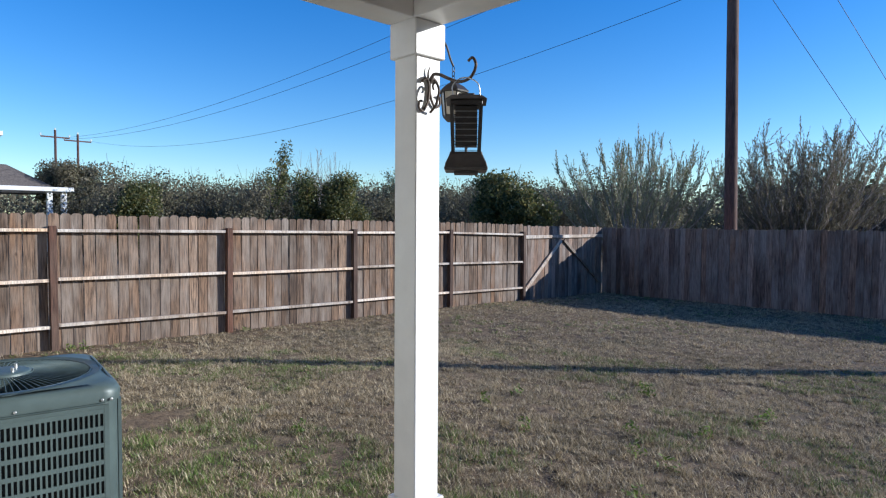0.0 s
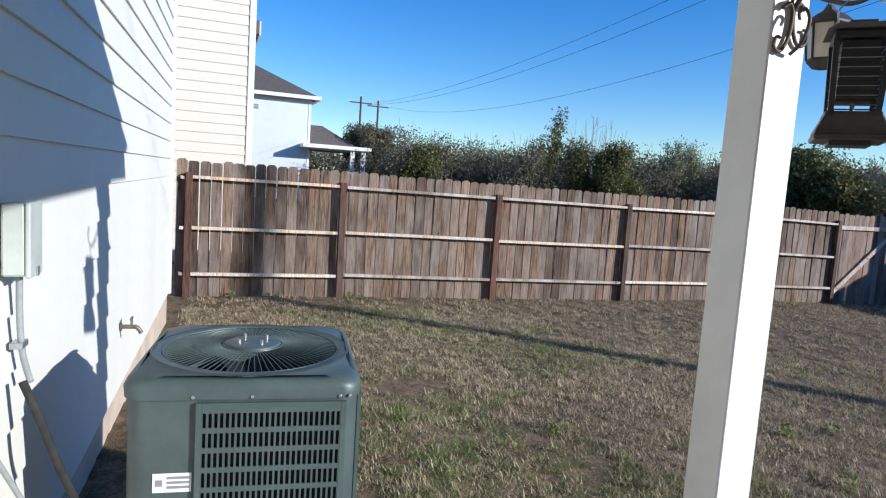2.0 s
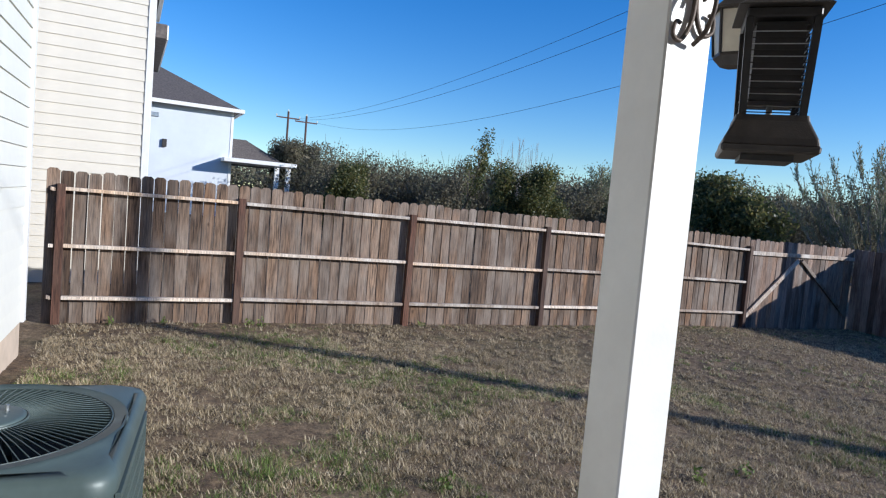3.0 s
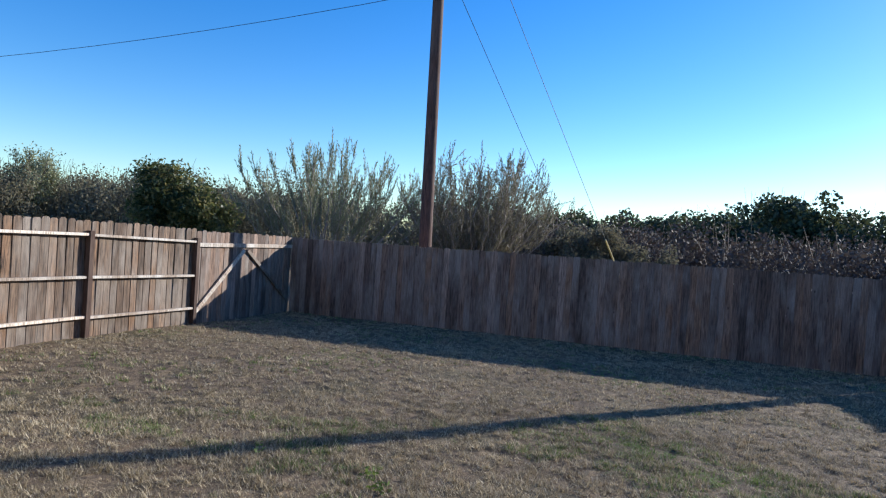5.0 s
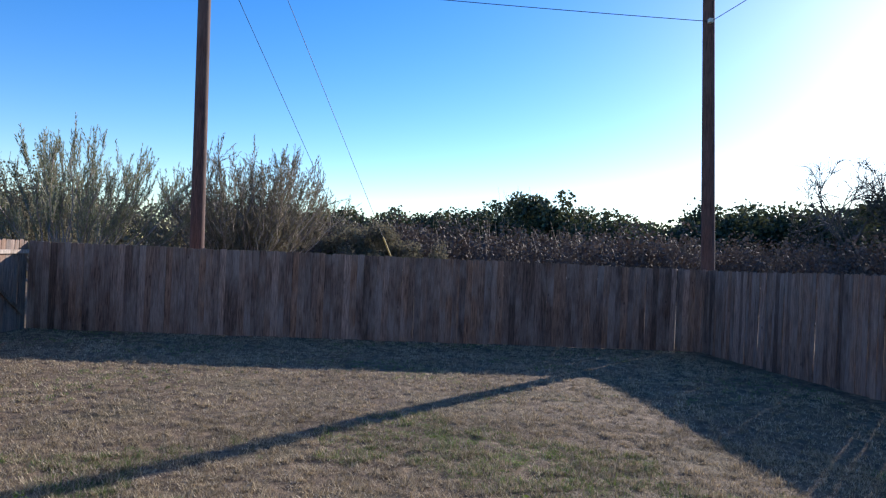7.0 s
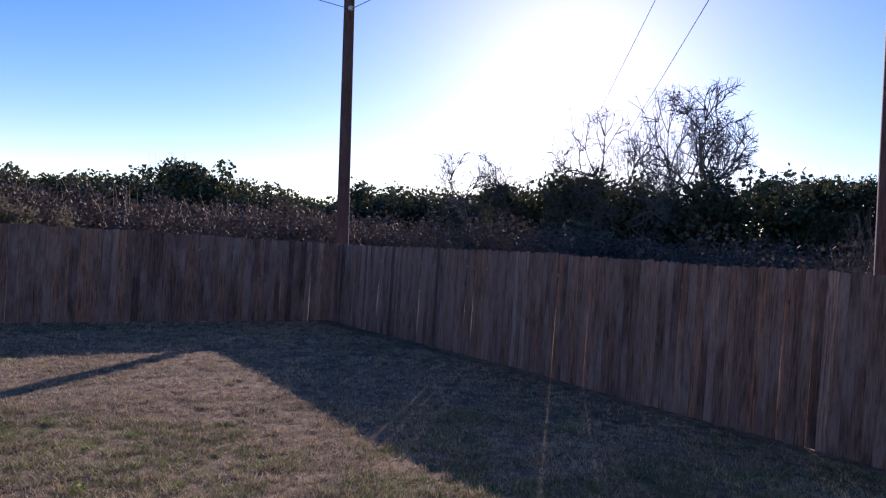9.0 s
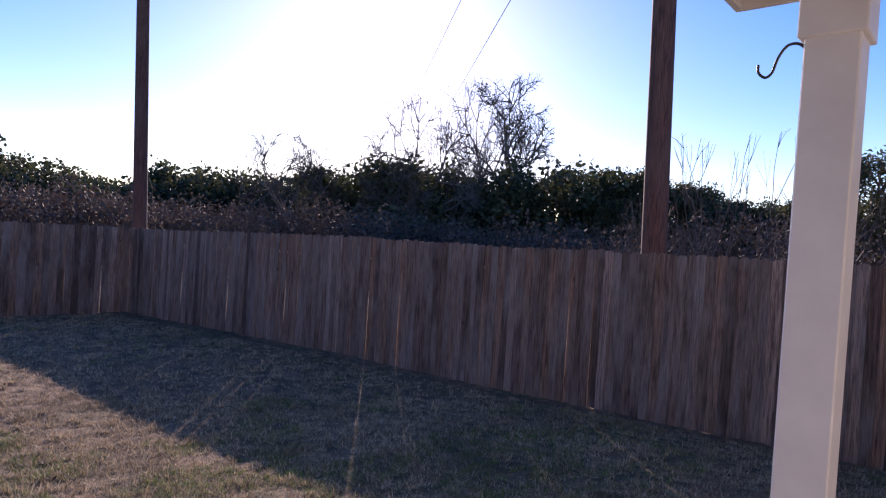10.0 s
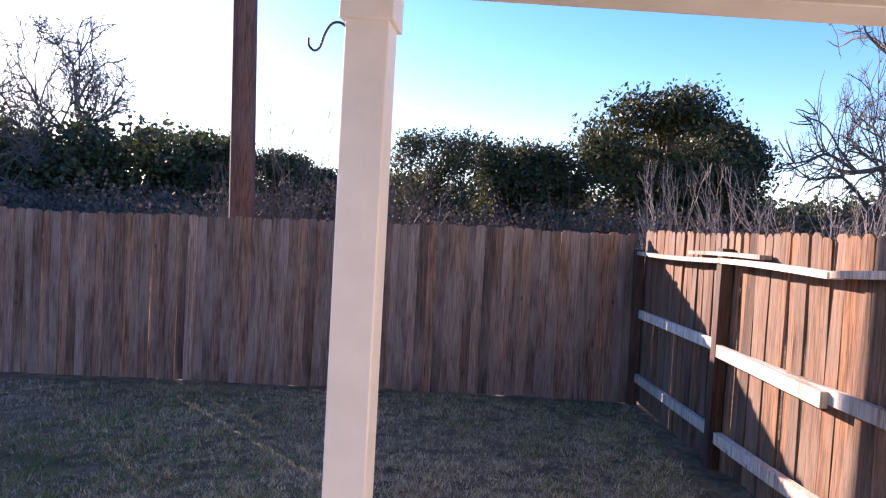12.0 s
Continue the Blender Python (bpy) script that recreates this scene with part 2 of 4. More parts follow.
def lap_boards(parent, length, z0, z1, exposure, mat, m):
    """Courses of lap siding along local x, tilted outwards at the foot."""
    bm = bmesh.new()
    vs = [bm.verts.new(p) for p in ((0, 0, 0), (length, 0, 0), (length, -0.018, 0), (0, -0.018, 0),
                                    (0, 0.0, exposure), (length, 0.0, exposure), (length, -0.004, exposure), (0, -0.004, exposure))]
    for q in ((3, 2, 1, 0), (4, 5, 6, 7), (0, 1, 5, 4), (1, 2, 6, 5), (2, 3, 7, 6), (3, 0, 4, 7)):
        bm.faces.new([vs[i] for i in q])
    me = mesh_of(bm, "board", mat)
    for k in range(int((z1 - z0) / exposure)):
        piece("board", me, parent, m=m @ pose(0, 0, z0 + k * exposure + 0.001))


lap_boards(wall, -WALL_S - 0.12, SIDING_Z, 5.75, 0.178, M_SIDING, pose(-0.022, WALL_S + 0.02, 0, 0, 0, 90))
house_piece("trim", M_TRIM, [(-0.1, -0.1, SIDING_Z - 0.02, 0.012, 0.005, 5.8)], "white corner trim board", "trim", 0.004)

# ---- patio ----
P1, P2, PW = (1.85, 2.20), (1.815, -1.04), 0.15      # least corners of the two posts
solid("patio_slab", M_CONCRETE, [(-2.7, -1.35, -0.2, 2.12, 2.45, SLAB_Z)], bev=0.015)["kind"] = "structure"
BEAM0, BEAM1 = 2.72, 2.95


def patio_post(x, y, label):
    t = thing("patio_post", label, "post", pose(x + PW / 2, y + PW / 2, SLAB_Z), "patio posts")
    h = PW / 2
    solid("shaft", M_TRIM, [(-h, -h, 0, h, h, BEAM0 - SLAB_Z)], t, 0.005)
    solid("cap", M_TRIM, [(-h - 0.016, -h - 0.016, BEAM0 - SLAB_Z - 0.16, h + 0.016, h + 0.016, BEAM0 - SLAB_Z - 0.001)], t, 0.004)
    solid("base", M_TRIM, [(-h - 0.02, -h - 0.02, 0, h + 0.02, h + 0.02, 0.245)], t, 0.004)
    return t


patio_post(*P1, "white painted square patio post holding a hanging lantern")
patio_post(*P2, "white painted square patio post with a black hook")
bx0, bx1, by0, by1 = P2[0] + 0.02, P1[0] + PW + 0.005, P2[1] - 0.02, P1[1] + PW + 0.02
roof = thing("patio_roof", "patio roof with white beams and brown underside", "roof", kind="structure")
solid("beam", M_TRIM, [(bx0, by0, BEAM0, bx1, by1, BEAM1)], roof, 0.004)
solid("beam", M_TRIM, [(-0.30, by1 - PW - 0.02, BEAM0, bx0 - 0.002, by1, BEAM1)], roof, 0.004)
bm = bmesh.new()
for v in box(bm, -2.59, by0, 2.70, bx0 - 0.002, by0 + PW + 0.02, BEAM1):
    if v.co.x < 0 and v.co.z < 2.8:
        v.co.z -= 0.2
bevel(bm, 0.004)
part("beam", bm, M_TRIM, roof)
EX, EY0, EY1 = bx1 + 0.33, by0 - 0.42, by1 + 0.16
solid("ceiling", M_CEILING, [(-2.6, EY0, BEAM1 + 0.002, EX, EY1, BEAM1 + 0.03)], roof)
solid("fascia", M_TRIM, [(EX, EY0 - 0.02, BEAM1 - 0.05, EX + 0.025, EY1 + 0.02, BEAM1 + 0.14),
                         (-2.6, EY0 - 0.022, BEAM1 - 0.05, EX - 0.002, EY0 - 0.002, BEAM1 + 0.14),
                         (-0.30, EY1 + 0.002, BEAM1 - 0.05, EX - 0.002, EY1 + 0.022, BEAM1 + 0.14)], roof)
bm = bmesh.new()
vs = box(bm, -2.6, EY0 - 0.05, BEAM1 + 0.145, EX + 0.06, EY1 + 0.05, BEAM1 + 0.17)
for v in vs:
    if v.co.x < 0:
        v.co.z += 0.75
part("shingles", bm, M_SHINGLE, roof, "grey-brown shingle covering")

# ---- fences ----
def picket_meshes(mat, count, seed, height=1.825, width=0.138):
    """A few dog-eared pickets, each warped in its own way."""
    rnd, out = random.Random(seed), []
    for k in range(count):
        bm = bmesh.new()
        w, h, e = width * rnd.uniform(0.96, 1.01), height * rnd.uniform(0.993, 1.007), rnd.uniform(0.018, 0.03)
        bow, twist = rnd.uniform(-0.012, 0.012), rnd.uniform(-0.006, 0.006)
        rows = []
        for z, inset in ((0, 0), (h * 0.33, 0), (h * 0.66, 0), (h - e, 0), (h, e)):
            o = bow * math.sin(math.pi * z / h)
            t = twist * z / h
            rows.append([bm.verts.new(p) for p in ((-w / 2 + inset, o - t, z), (w / 2 - inset, o + t, z),
                                                   (w / 2 - inset, o + t + 0.016, z), (-w / 2 + inset, o - t + 0.016, z))])
        for a, c in zip(rows, rows[1:]):
            for i in range(4):
                bm.faces.new((a[i], a[(i + 1) % 4], c[(i + 1) % 4], c[i]))
        bm.faces.new(rows[0][::-1])
        bm.faces.new(rows[-1])
        out.append(mesh_of(bm, "picket", mat))
    return out


def fence(name, a, b, mat, label, rails, posts, seed, gap=0.004, skip=(), side=1, lean=0.35, rail_mat=None, pitch=0.144, jitter=0.006, rail_h=0.042, twist=2.5, width=0.138, top=None):
    """Pickets from a to b. side 1: rails and posts stand on the right-hand side of that way, -1: on the left, hidden behind the boards."""
    rnd = random.Random(seed)
    ax, ay = a
    L = math.hypot(b[0] - ax, b[1] - ay)
    turn = math.degrees(math.atan2(b[1] - ay, b[0] - ax))
    frame_m = pose(ax, ay, 0, 0, 0, turn)
    t = thing(name, label, "fence", frame_m, kind="structure")

    def g(s):
        p = frame_m @ Vector((s, 0, 0))
        return ground_height(p.x, p.y)
    meshes, s = picket_meshes(mat, 9, seed, width=width), 0.07
    while s < L - 0.05:
        if not any(u < s < v for u, v in skip):
            piece("picket", rnd.choice(meshes), t, m=pose(s, rnd.uniform(-jitter, jitter), (g(s) - 0.005 if top is None else top - 1.825) + rnd.uniform(-0.008, 0.008), rnd.uniform(-0.25, 0.25), rnd.uniform(-lean, lean), rnd.uniform(-twist, twist)))
        s += pitch + gap * rnd.uniform(-1.0, 1.0)
    y0, y1 = (-0.088, -0.014) if side > 0 else (0.034, 0.072)
    cuts = [0.0] + [p for p in posts if 0.05 < p < L - 0.05] + [L]
    for z in rails:
        for u, v in zip(cuts, cuts[1:]):
            if any(p <= (u + v) / 2 <= q for p, q in skip):
                continue
            bm = bmesh.new()
            du, dv = rnd.uniform(-0.012, 0.012), rnd.uniform(-0.012, 0.012)
            vs = box(bm, u + 0.05, y0, z, v - 0.05, y1, z + rail_h)
            for q in vs:
                q.co.z += g(u) + du if q.co.x < (u + v) / 2 else g(v) + dv
            bevel(bm, 0.004)
            part("rail", bm, rail_mat or M_RAIL, t)
    for p in posts:
        yy = (-0.105, -0.014) if side > 0 else (0.034, 0.125)
        solid("post", M_POST, [(-0.045, yy[0], -0.35, 0.045, yy[1], 1.66)], t, 0.005, m=pose(p, 0, g(p), rnd.uniform(-0.6, 0.6), rnd.uniform(-0.5, 0.5), 0))
    return t


A0, AB, BC, CD = (-0.13, 9.72), (15.50, 9.72), (15.60, -4.68), (-0.08, -5.79)
DH = (-0.49, -1.75)
FX = -A0[0]
fence_a = fence("fence_north", A0, AB, M_PICKET, "weathered brown picket fence with three sunlit rails", (0.30, 0.92, 1.575), [FX + p for p in (0.02, 2.07, 4.5, 6.95, 9.45, 11.92)], 11, 0.003, skip=((FX + 11.97, 15.5),))
fence_b = fence("fence_east", AB, (15.60, -4.88), M_PICKET_GREY, "weathered grey picket fence seen from its plain side", (0.3, 0.95, 1.5), [0.1 + 2.4 * k for k in range(6)], 12, 0.0025, side=-1, pitch=0.1385, jitter=0.013, twist=4.0, width=0.142, lean=0.2)
fence_c = fence("fence_south", BC, CD, M_PICKET_GREY, "weathered grey-brown picket fence standing in shade", (0.3, 0.95, 1.5), [0.2 + 2.4 * k for k in range(7)], 13, 0.002, side=-1, pitch=0.1015, jitter=0.013, twist=5.0, width=0.1065, lean=0.14)
fence_d = fence("fence_west", CD, DH, M_PICKET_RED, "reddish brown cedar picket fence with warped sunlit rails", (), [0.04, 2.05], 14, 0.003, pitch=0.109, width=0.107, top=1.965)


def warped_rail(s0, s1, z0, z1, y0, y1, h, bow=0.0, sag=0.0, label=""):
    """A rail of the west fence, bowed out of its line and sagging between its ends."""
    bm = bmesh.new()
    rows = []
    for k in range(11):
        q = k / 10
        w = math.sin(math.pi * q)
        x, z, y = s0 + (s1 - s0) * q, z0 + (z1 - z0) * q - sag * w, -bow * w
        rows.append([bm.verts.new(p) for p in ((x, y + y0, z), (x, y + y1, z), (x, y + y1, z + h), (x, y + y0, z + h))])
    for a, c in zip(rows, rows[1:]):
        for i in range(4):
            bm.faces.new((a[i], a[(i + 1) % 4], c[(i + 1) % 4], c[i]))
    bm.faces.new(rows[0][::-1])
    bm.faces.new(rows[-1])
    part("rail", bm, M_RAIL, fence_d, label)


warped_rail(0.02, 2.09, 1.71, 1.735, -0.11, -0.016, 0.036, 0.01, 0.012)
warped_rail(2.10, 3.42, 1.735, 1.725, -0.112, -0.02, 0.036, 0.03, -0.01)
warped_rail(3.43, 4.02, 1.73, 1.77, -0.105, -0.016, 0.04, 0.0, 0.0)
warped_rail(1.45, 2.66, 1.777, 1.79, -0.10, -0.02, 0.03, 0.0, -0.006, "short pale board laid on the top rail")
warped_rail(0.05, 2.0, 1.04, 1.06, -0.055, -0.016, 0.085)
warped_rail(2.11, 3.42, 1.04, 1.03, -0.10, -0.058, 0.09, 0.0, 0.0, "thick pale board nailed over the middle rail")
warped_rail(2.11, 4.02, 1.03, 1.06, -0.056, -0.016, 0.085)
warped_rail(0.05, 2.0, 0.36, 0.40, -0.055, -0.016, 0.085)
warped_rail(2.11, 4.02, 0.39, 0.47, -0.075, -0.016, 0.085, 0.02)


# ---- utility poles ----
def utility_pole(x, y, z1, r0, r1, label, lean=(0, 0)):
    t = thing("utility_pole", label, "utility pole", pose(x, y, -0.3), "utility poles by the yard")
    bm = bmesh.new()
    tube(bm, [(lean[0] * k / 8, lean[1] * k / 8, z1 * k / 8) for k in range(9)], r0, r1, 20)
    part("shaft", bm, M_POLE, t, smooth=True)
    return t


pole_a = utility_pole(16.5, 6.61, 13.0, 0.165, 0.12, "dark brown wooden utility pole with guy wires", (0.0, 0.17))
pole_b = utility_pole(16.6, -5.36, 12.0, 0.165, 0.12, "dark wooden utility pole with a side insulator", (0.0, 0.49))
pole_c = utility_pole(4.97, -7.2, 12.0, 0.175, 0.14, "dark wooden utility pole standing close behind the fence", (0.34, 0.0))


# ---- gate in the north fence ----
M_STEEL = plain("galvanised steel", (0.55, 0.56, 0.56), 0.35, 0.9, 0.15, 20)
M_IRON = plain("brown cast iron", (0.10, 0.075, 0.06), 0.55, 0.4, 0.3, 30, 0.4)
M_BLACK = plain("black plastic", (0.022, 0.019, 0.018), 0.45, 0.0, 0.3, 25, 0.2)
M_BRONZE = plain("dark bronze plastic", (0.05, 0.042, 0.036), 0.5, 0.1, 0.3, 25, 0.2)
M_AC = plain("green-grey powder coat", (0.08, 0.109, 0.106), 0.45, 0.1, 0.18, 7, 0.12)
# near-black: the shade inside the air conditioner is put into this colour
M_AC_SHADE = plain("coil and fan interior with painted shade", (0.012, 0.013, 0.013), 0.8, 0.0, 0.3, 20)
M_PAPER = plain("white label paper", (0.8, 0.8, 0.78), 0.5, 0.0, 0.05, 20)
M_INK = plain("grey label print", (0.25, 0.25, 0.25), 0.6, 0.0, 0.1, 20)
M_GLASS_FROST = plain("frosted cream glass", (0.72, 0.66, 0.54), 0.25, 0.0, 0.1, 12)
M_BOX = plain("grey enamel box", (0.50, 0.54, 0.50), 0.4, 0.1, 0.1, 9)
M_CONDUIT = plain("grey conduit", (0.33, 0.34, 0.35), 0.5, 0.1, 0.2, 15)
M_HOSE = plain("black pipe foam", (0.03, 0.028, 0.027), 0.9, 0.0, 0.4, 25, 0.5)
M_BRASS = plain("dull brass", (0.2, 0.165, 0.12), 0.5, 0.6, 0.3, 30)
M_WIRE = plain("dark cable", (0.03, 0.03, 0.035), 0.7)
M_YELLOW = plain("yellow guy guard", (0.6, 0.42, 0.12), 0.5)

gate = thing("gate", "weathered grey wooden gate with two diagonal braces", "gate", pose(11.98, 9.72, 0))
gp = picket_meshes(M_PICKET_GREY, 6, 21)
grnd = random.Random(5)
GZ = ground_height(13.5, 9.7)
for k in range(24):
    piece("picket", grnd.choice(gp), gate, m=pose(0.07 + k * 0.1445, 0, GZ + 0.01 - 0.03 * k / 24 + grnd.uniform(-0.01, 0.01), 0, grnd.uniform(-0.3, 0.3), 0))
solid("rail", M_RAIL, [(0.0, -0.055, GZ + 1.53, 3.42, -0.016, GZ + 1.61)], gate, 0.004)


def brace(a, b, w=0.09, mat=M_RAIL):
    (xa, za), (xb, zb) = a, b
    L, ang = math.hypot(xb - xa, zb - za), math.degrees(math.atan2(zb - za, xb - xa))
    solid("brace", mat, [(0, -0.053, -w / 2, L, -0.017, w / 2)], gate, 0.003, m=pose(xa, 0, za, 0, -ang, 0))


brace((0.03, GZ + 0.28), (1.5, GZ + 1.47))
brace((1.62, GZ + 1.47), (3.3, GZ + 0.3), 0.075, M_PICKET)


# ---- air conditioner ----
def rounded(half, r, n=16):
    out = []
    for q in range(4):
        cx, cy = ((1, 1), (-1, 1), (-1, -1), (1, -1))[q]
        for k in range(n):
            a = math.pi / 2 * (q + k / (n - 1))
            out.append(((half - r) * cx + r * math.cos(a), (half - r) * cy + r * math.sin(a)))
    return out


def loft(bm, rings):
    vr = [[bm.verts.new(p) for p in ring] for ring in rings]
    for a, c in zip(vr, vr[1:]):
        for k in range(len(a)):
            bm.faces.new((a[k], a[(k + 1) % len(a)], c[(k + 1) % len(a)], c[k]))


AC_Z = ground_height(0.4, 2.9) + 0.05
solid("equipment_pad", M_CONCRETE, [(-0.48, -0.48, -0.12, 0.48, 0.48, 0.069)], None, 0.01, m=pose(0.41, 2.95, AC_Z - 0.07, 0, 0, -7))
tagged(bpy.data.objects["equipment_pad"], "thin grey concrete pad on the soil", "pad")
ac = thing("air_conditioner", "green-grey outdoor air conditioner with louvred sides on a pad", "air conditioner", pose(0.41, 2.95, AC_Z, 0, 0, -7))
AH, AR = 0.354, 0.07
bm = bmesh.new()
loft(bm, [[(x, y, z) for x, y in rounded(h, AR)] for h, z in ((AH - 0.02, 0.0), (AH - 0.02, 0.03), (AH - 0.008, 0.035), (AH - 0.008, 0.85))])
part("body", bm, M_AC, ac, smooth=True)
bm = bmesh.new()


def circle_ring(r, z, n=16):
    return [(r * math.cos(math.pi / 2 * (q + k / (n - 1)) * 1.0), r * math.sin(math.pi / 2 * (q + k / (n - 1))), z) for q in range(4) for k in range(n)]


loft(bm, [[(x, y, 0.838) for x, y in rounded(AH, AR)], [(x, y, 0.872) for x, y in rounded(AH + 0.002, AR)], [(x, y, 0.893) for x, y in rounded(AH - 0.008, AR)],
          [(x, y, 0.905) for x, y in rounded(AH - 0.03, AR + 0.02)], circle_ring(0.337, 0.903), circle_ring(0.332, 0.909), circle_ring(0.327, 0.904), circle_ring(0.303, 0.907), circle_ring(0.297, 0.9), circle_ring(0.295, 0.87), circle_ring(0.295, 0.70)])
top = part("top_cap", bm, M_AC, ac, smooth=True)
# disc and fan blades coloured near-black for the shade in the fan opening
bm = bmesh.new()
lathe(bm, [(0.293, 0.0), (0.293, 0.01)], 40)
part("fan_well", bm, M_AC_SHADE, ac, m=pose(0, 0, 0.66))
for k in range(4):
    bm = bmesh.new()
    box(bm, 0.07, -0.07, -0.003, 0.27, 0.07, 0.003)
    part("fan_blade", bm, M_AC_SHADE, ac, m=pose(0, 0, 0.78, 0, 0, 90 * k + 20) @ pose(0, 0, 0, 22, 0, 0))
bm = bmesh.new()
tube(bm, [(0.085, 0, 0.917), (0.2, 0, 0.913), (0.297, 0, 0.903)], 0.0014, sides=4)
guard_wire = mesh_of(bm, "guard_wire", M_AC)
for k in range(84):
    piece("guard_wire", guard_wire, ac, m=pose(0, 0, 0, 0, 0, 360 * k / 84))
for r, z in ((0.297, 0.904), (0.1, 0.917)):
    bm = bmesh.new()
    tube(bm, [(r * math.cos(2 * math.pi * k / 48), r * math.sin(2 * math.pi * k / 48), z) for k in range(49)], 0.0028, sides=5)
    part("guard_ring", bm, M_AC, ac)
bm = bmesh.new()
lathe(bm, [(0.092, 0.0), (0.096, 0.008), (0.085, 0.013), (0.03, 0.014)], 32)
part("hub_plate", bm, M_AC, ac, smooth=True, m=pose(0, 0, 0.913))
bm = bmesh.new()
lathe(bm, [(0.006, 0), (0.006, 0.016), (0.003, 0.018)], 8)
bolt = mesh_of(bm, "bolt", M_STEEL)
for k in range(4):
    piece("bolt", bolt, ac, m=pose(0.055 * math.cos(1.57 * k + 0.6), 0.055 * math.sin(1.57 * k + 0.6), 0.926))
# louvre rows: shared by the front and the two outer sides
ROWP, SLOT = 0.0625, 0.0163


def louvre_mesh(width):
    bm = bmesh.new()
    box(bm, 0, -0.004, 0.046, width, 0.004, ROWP)
    n = int(width / SLOT)
    for k in range(n + 1):
        x = k * width / n
        box(bm, max(0, x - 0.0033), -0.004, 0, min(width, x + 0.0033), 0.003, 0.0465)
    return mesh_of(bm, "louvre", M_AC)


def louvre_bank(x0, x1, turn):
    m = pose(0, 0, 0, 0, 0, turn)
    y = -AH + 0.002
    # thin near-black sheet on the body paints the shade behind the louvre slots
    solid("coil_shade", M_AC_SHADE, [(x0, y + 0.0035, 0.05, x1, y + 0.0055, 0.824)], ac, m=m)
    me = louvre_mesh(x1 - x0)
    for k in range(12):
        piece("louvre", me, ac, m=m @ pose(x0, y - 0.003, 0.0648 + k * ROWP))
    solid("panel_frame", M_AC, [(x0 - 0.016, y - 0.008, 0.05, x0, y + 0.004, 0.83), (x1, y - 0.008, 0.05, x1 + 0.016, y + 0.004, 0.83),
                                (x0 + 0.0005, y - 0.008, 0.8155, x1 - 0.0005, y + 0.004, 0.83), (x0 + 0.0005, y - 0.008, 0.05, x1 - 0.0005, y + 0.004, 0.0645)], ac, m=m)


louvre_bank(-0.125, 0.29, 0)
louvre_bank(-0.27, 0.27, 90)
louvre_bank(-0.27, 0.27, 180)
bm = bmesh.new()
lathe(bm, [(0.0055, 0), (0.005, 0.004), (0.002, 0.005)], 8)
screw = mesh_of(bm, "screw", M_STEEL)
for x in (-0.15, 0.02, 0.285, 0.315):
    piece("screw", screw, ac, m=pose(x, -AH - 0.001, 0.848, 90))
rating = solid("rating_label", M_PAPER, [(-0.26, -AH + 0.0055, 0.55, -0.15, -AH + 0.0065, 0.61)], ac, label="white paper rating label")
for z in (0.562, 0.577, 0.592):
    solid("print_bar", M_INK, [(-0.22, -AH + 0.0042, z, -0.155, -AH + 0.0053, z + 0.008)], rating)
solid("print_bar", M_INK, [(-0.252, -AH + 0.0042, 0.57, -0.232, -AH + 0.0053, 0.59)], rating)


# ---- fittings on the house wall (wall frame: x outwards, y along) ----
dis = thing("disconnect_box", "grey metal electrical disconnect box mounted on the siding", "electrical box", HM @ pose(0.0, -5.27, 1.495))
solid("back_box", M_BOX, [(0.0, -0.058, 0, 0.06, 0.058, 0.21)], dis, 0.006)
solid("cover", M_BOX, [(0.0605, -0.062, -0.004, 0.074, 0.062, 0.214)], dis, 0.004)
solid("latch", M_STEEL, [(0.0745, -0.01, -0.003, 0.08, 0.01, 0.025)], dis)
cond = thing("conduit", "grey electrical conduit clipped down the wall", "pipe", HM @ pose(0.022, -5.24, 0.03))
bm = bmesh.new()
tube(bm, curve_pts([(0, 0, 1.465), (0, 0, 1.34), (0.004, 0.01, 1.22), (0.02, 0.03, 1.12)]), 0.0095, sides=10)
part("pipe", bm, M_CONDUIT, cond, smooth=True)
solid("clip", M_STEEL, [(-0.022, -0.022, 1.235, 0.014, 0.035, 1.255)], cond, 0.002)


def hose(name, pts, r, mat, label):
    bm = bmesh.new()
    tube(bm, curve_pts(pts, 8), r, sides=10)
    return tagged(part(name, bm, mat, smooth=True), label, "hose")


hose("refrigerant_hose", [(-0.26, 2.8, 1.17), (-0.209, 2.765, 1.064), (-0.15, 2.735, 0.918), (-0.094, 2.85, 0.673), (-0.03, 2.88, 0.47), (0.05, 2.88, 0.41)], 0.012, M_HOSE, "black foam insulated hose running down to the air conditioner")
hose("power_whip", [(-0.31, 2.16, 1.42), (-0.27, 2.24, 1.33), (-0.25, 2.36, 1.19), (-0.23, 2.5, 1.02), (-0.18, 2.62, 0.8), (-0.1, 2.72, 0.55), (0.04, 2.75, 0.42)], 0.0075, M_CONDUIT, "grey flexible electric whip beside the wall")
hose("drain_pipe", [(-0.26, 3.22, 0.44), (-0.15, 3.2, 0.33), (0.0, 3.14, 0.31), (0.1, 3.1, 0.31)], 0.012, M_CONDUIT, "thin grey pipe lying on the soil")
spig = thing("garden_tap", "dull brass garden tap on the house wall", "tap", HM @ pose(0, -3.25, 0.85))
bm = bmesh.new()
tube(bm, curve_pts([(-0.02, 0, 0), (0.05, 0, 0), (0.09, 0, -0.005), (0.115, 0, -0.04)]), 0.013, sides=10)
part("spout", bm, M_BRASS, spig, smooth=True)
bm = bmesh.new()
tube(bm, [(0.06, 0, 0.01), (0.06, 0, 0.05)], 0.007, sides=8)
part("stem", bm, M_BRASS, spig)
bm = bmesh.new()
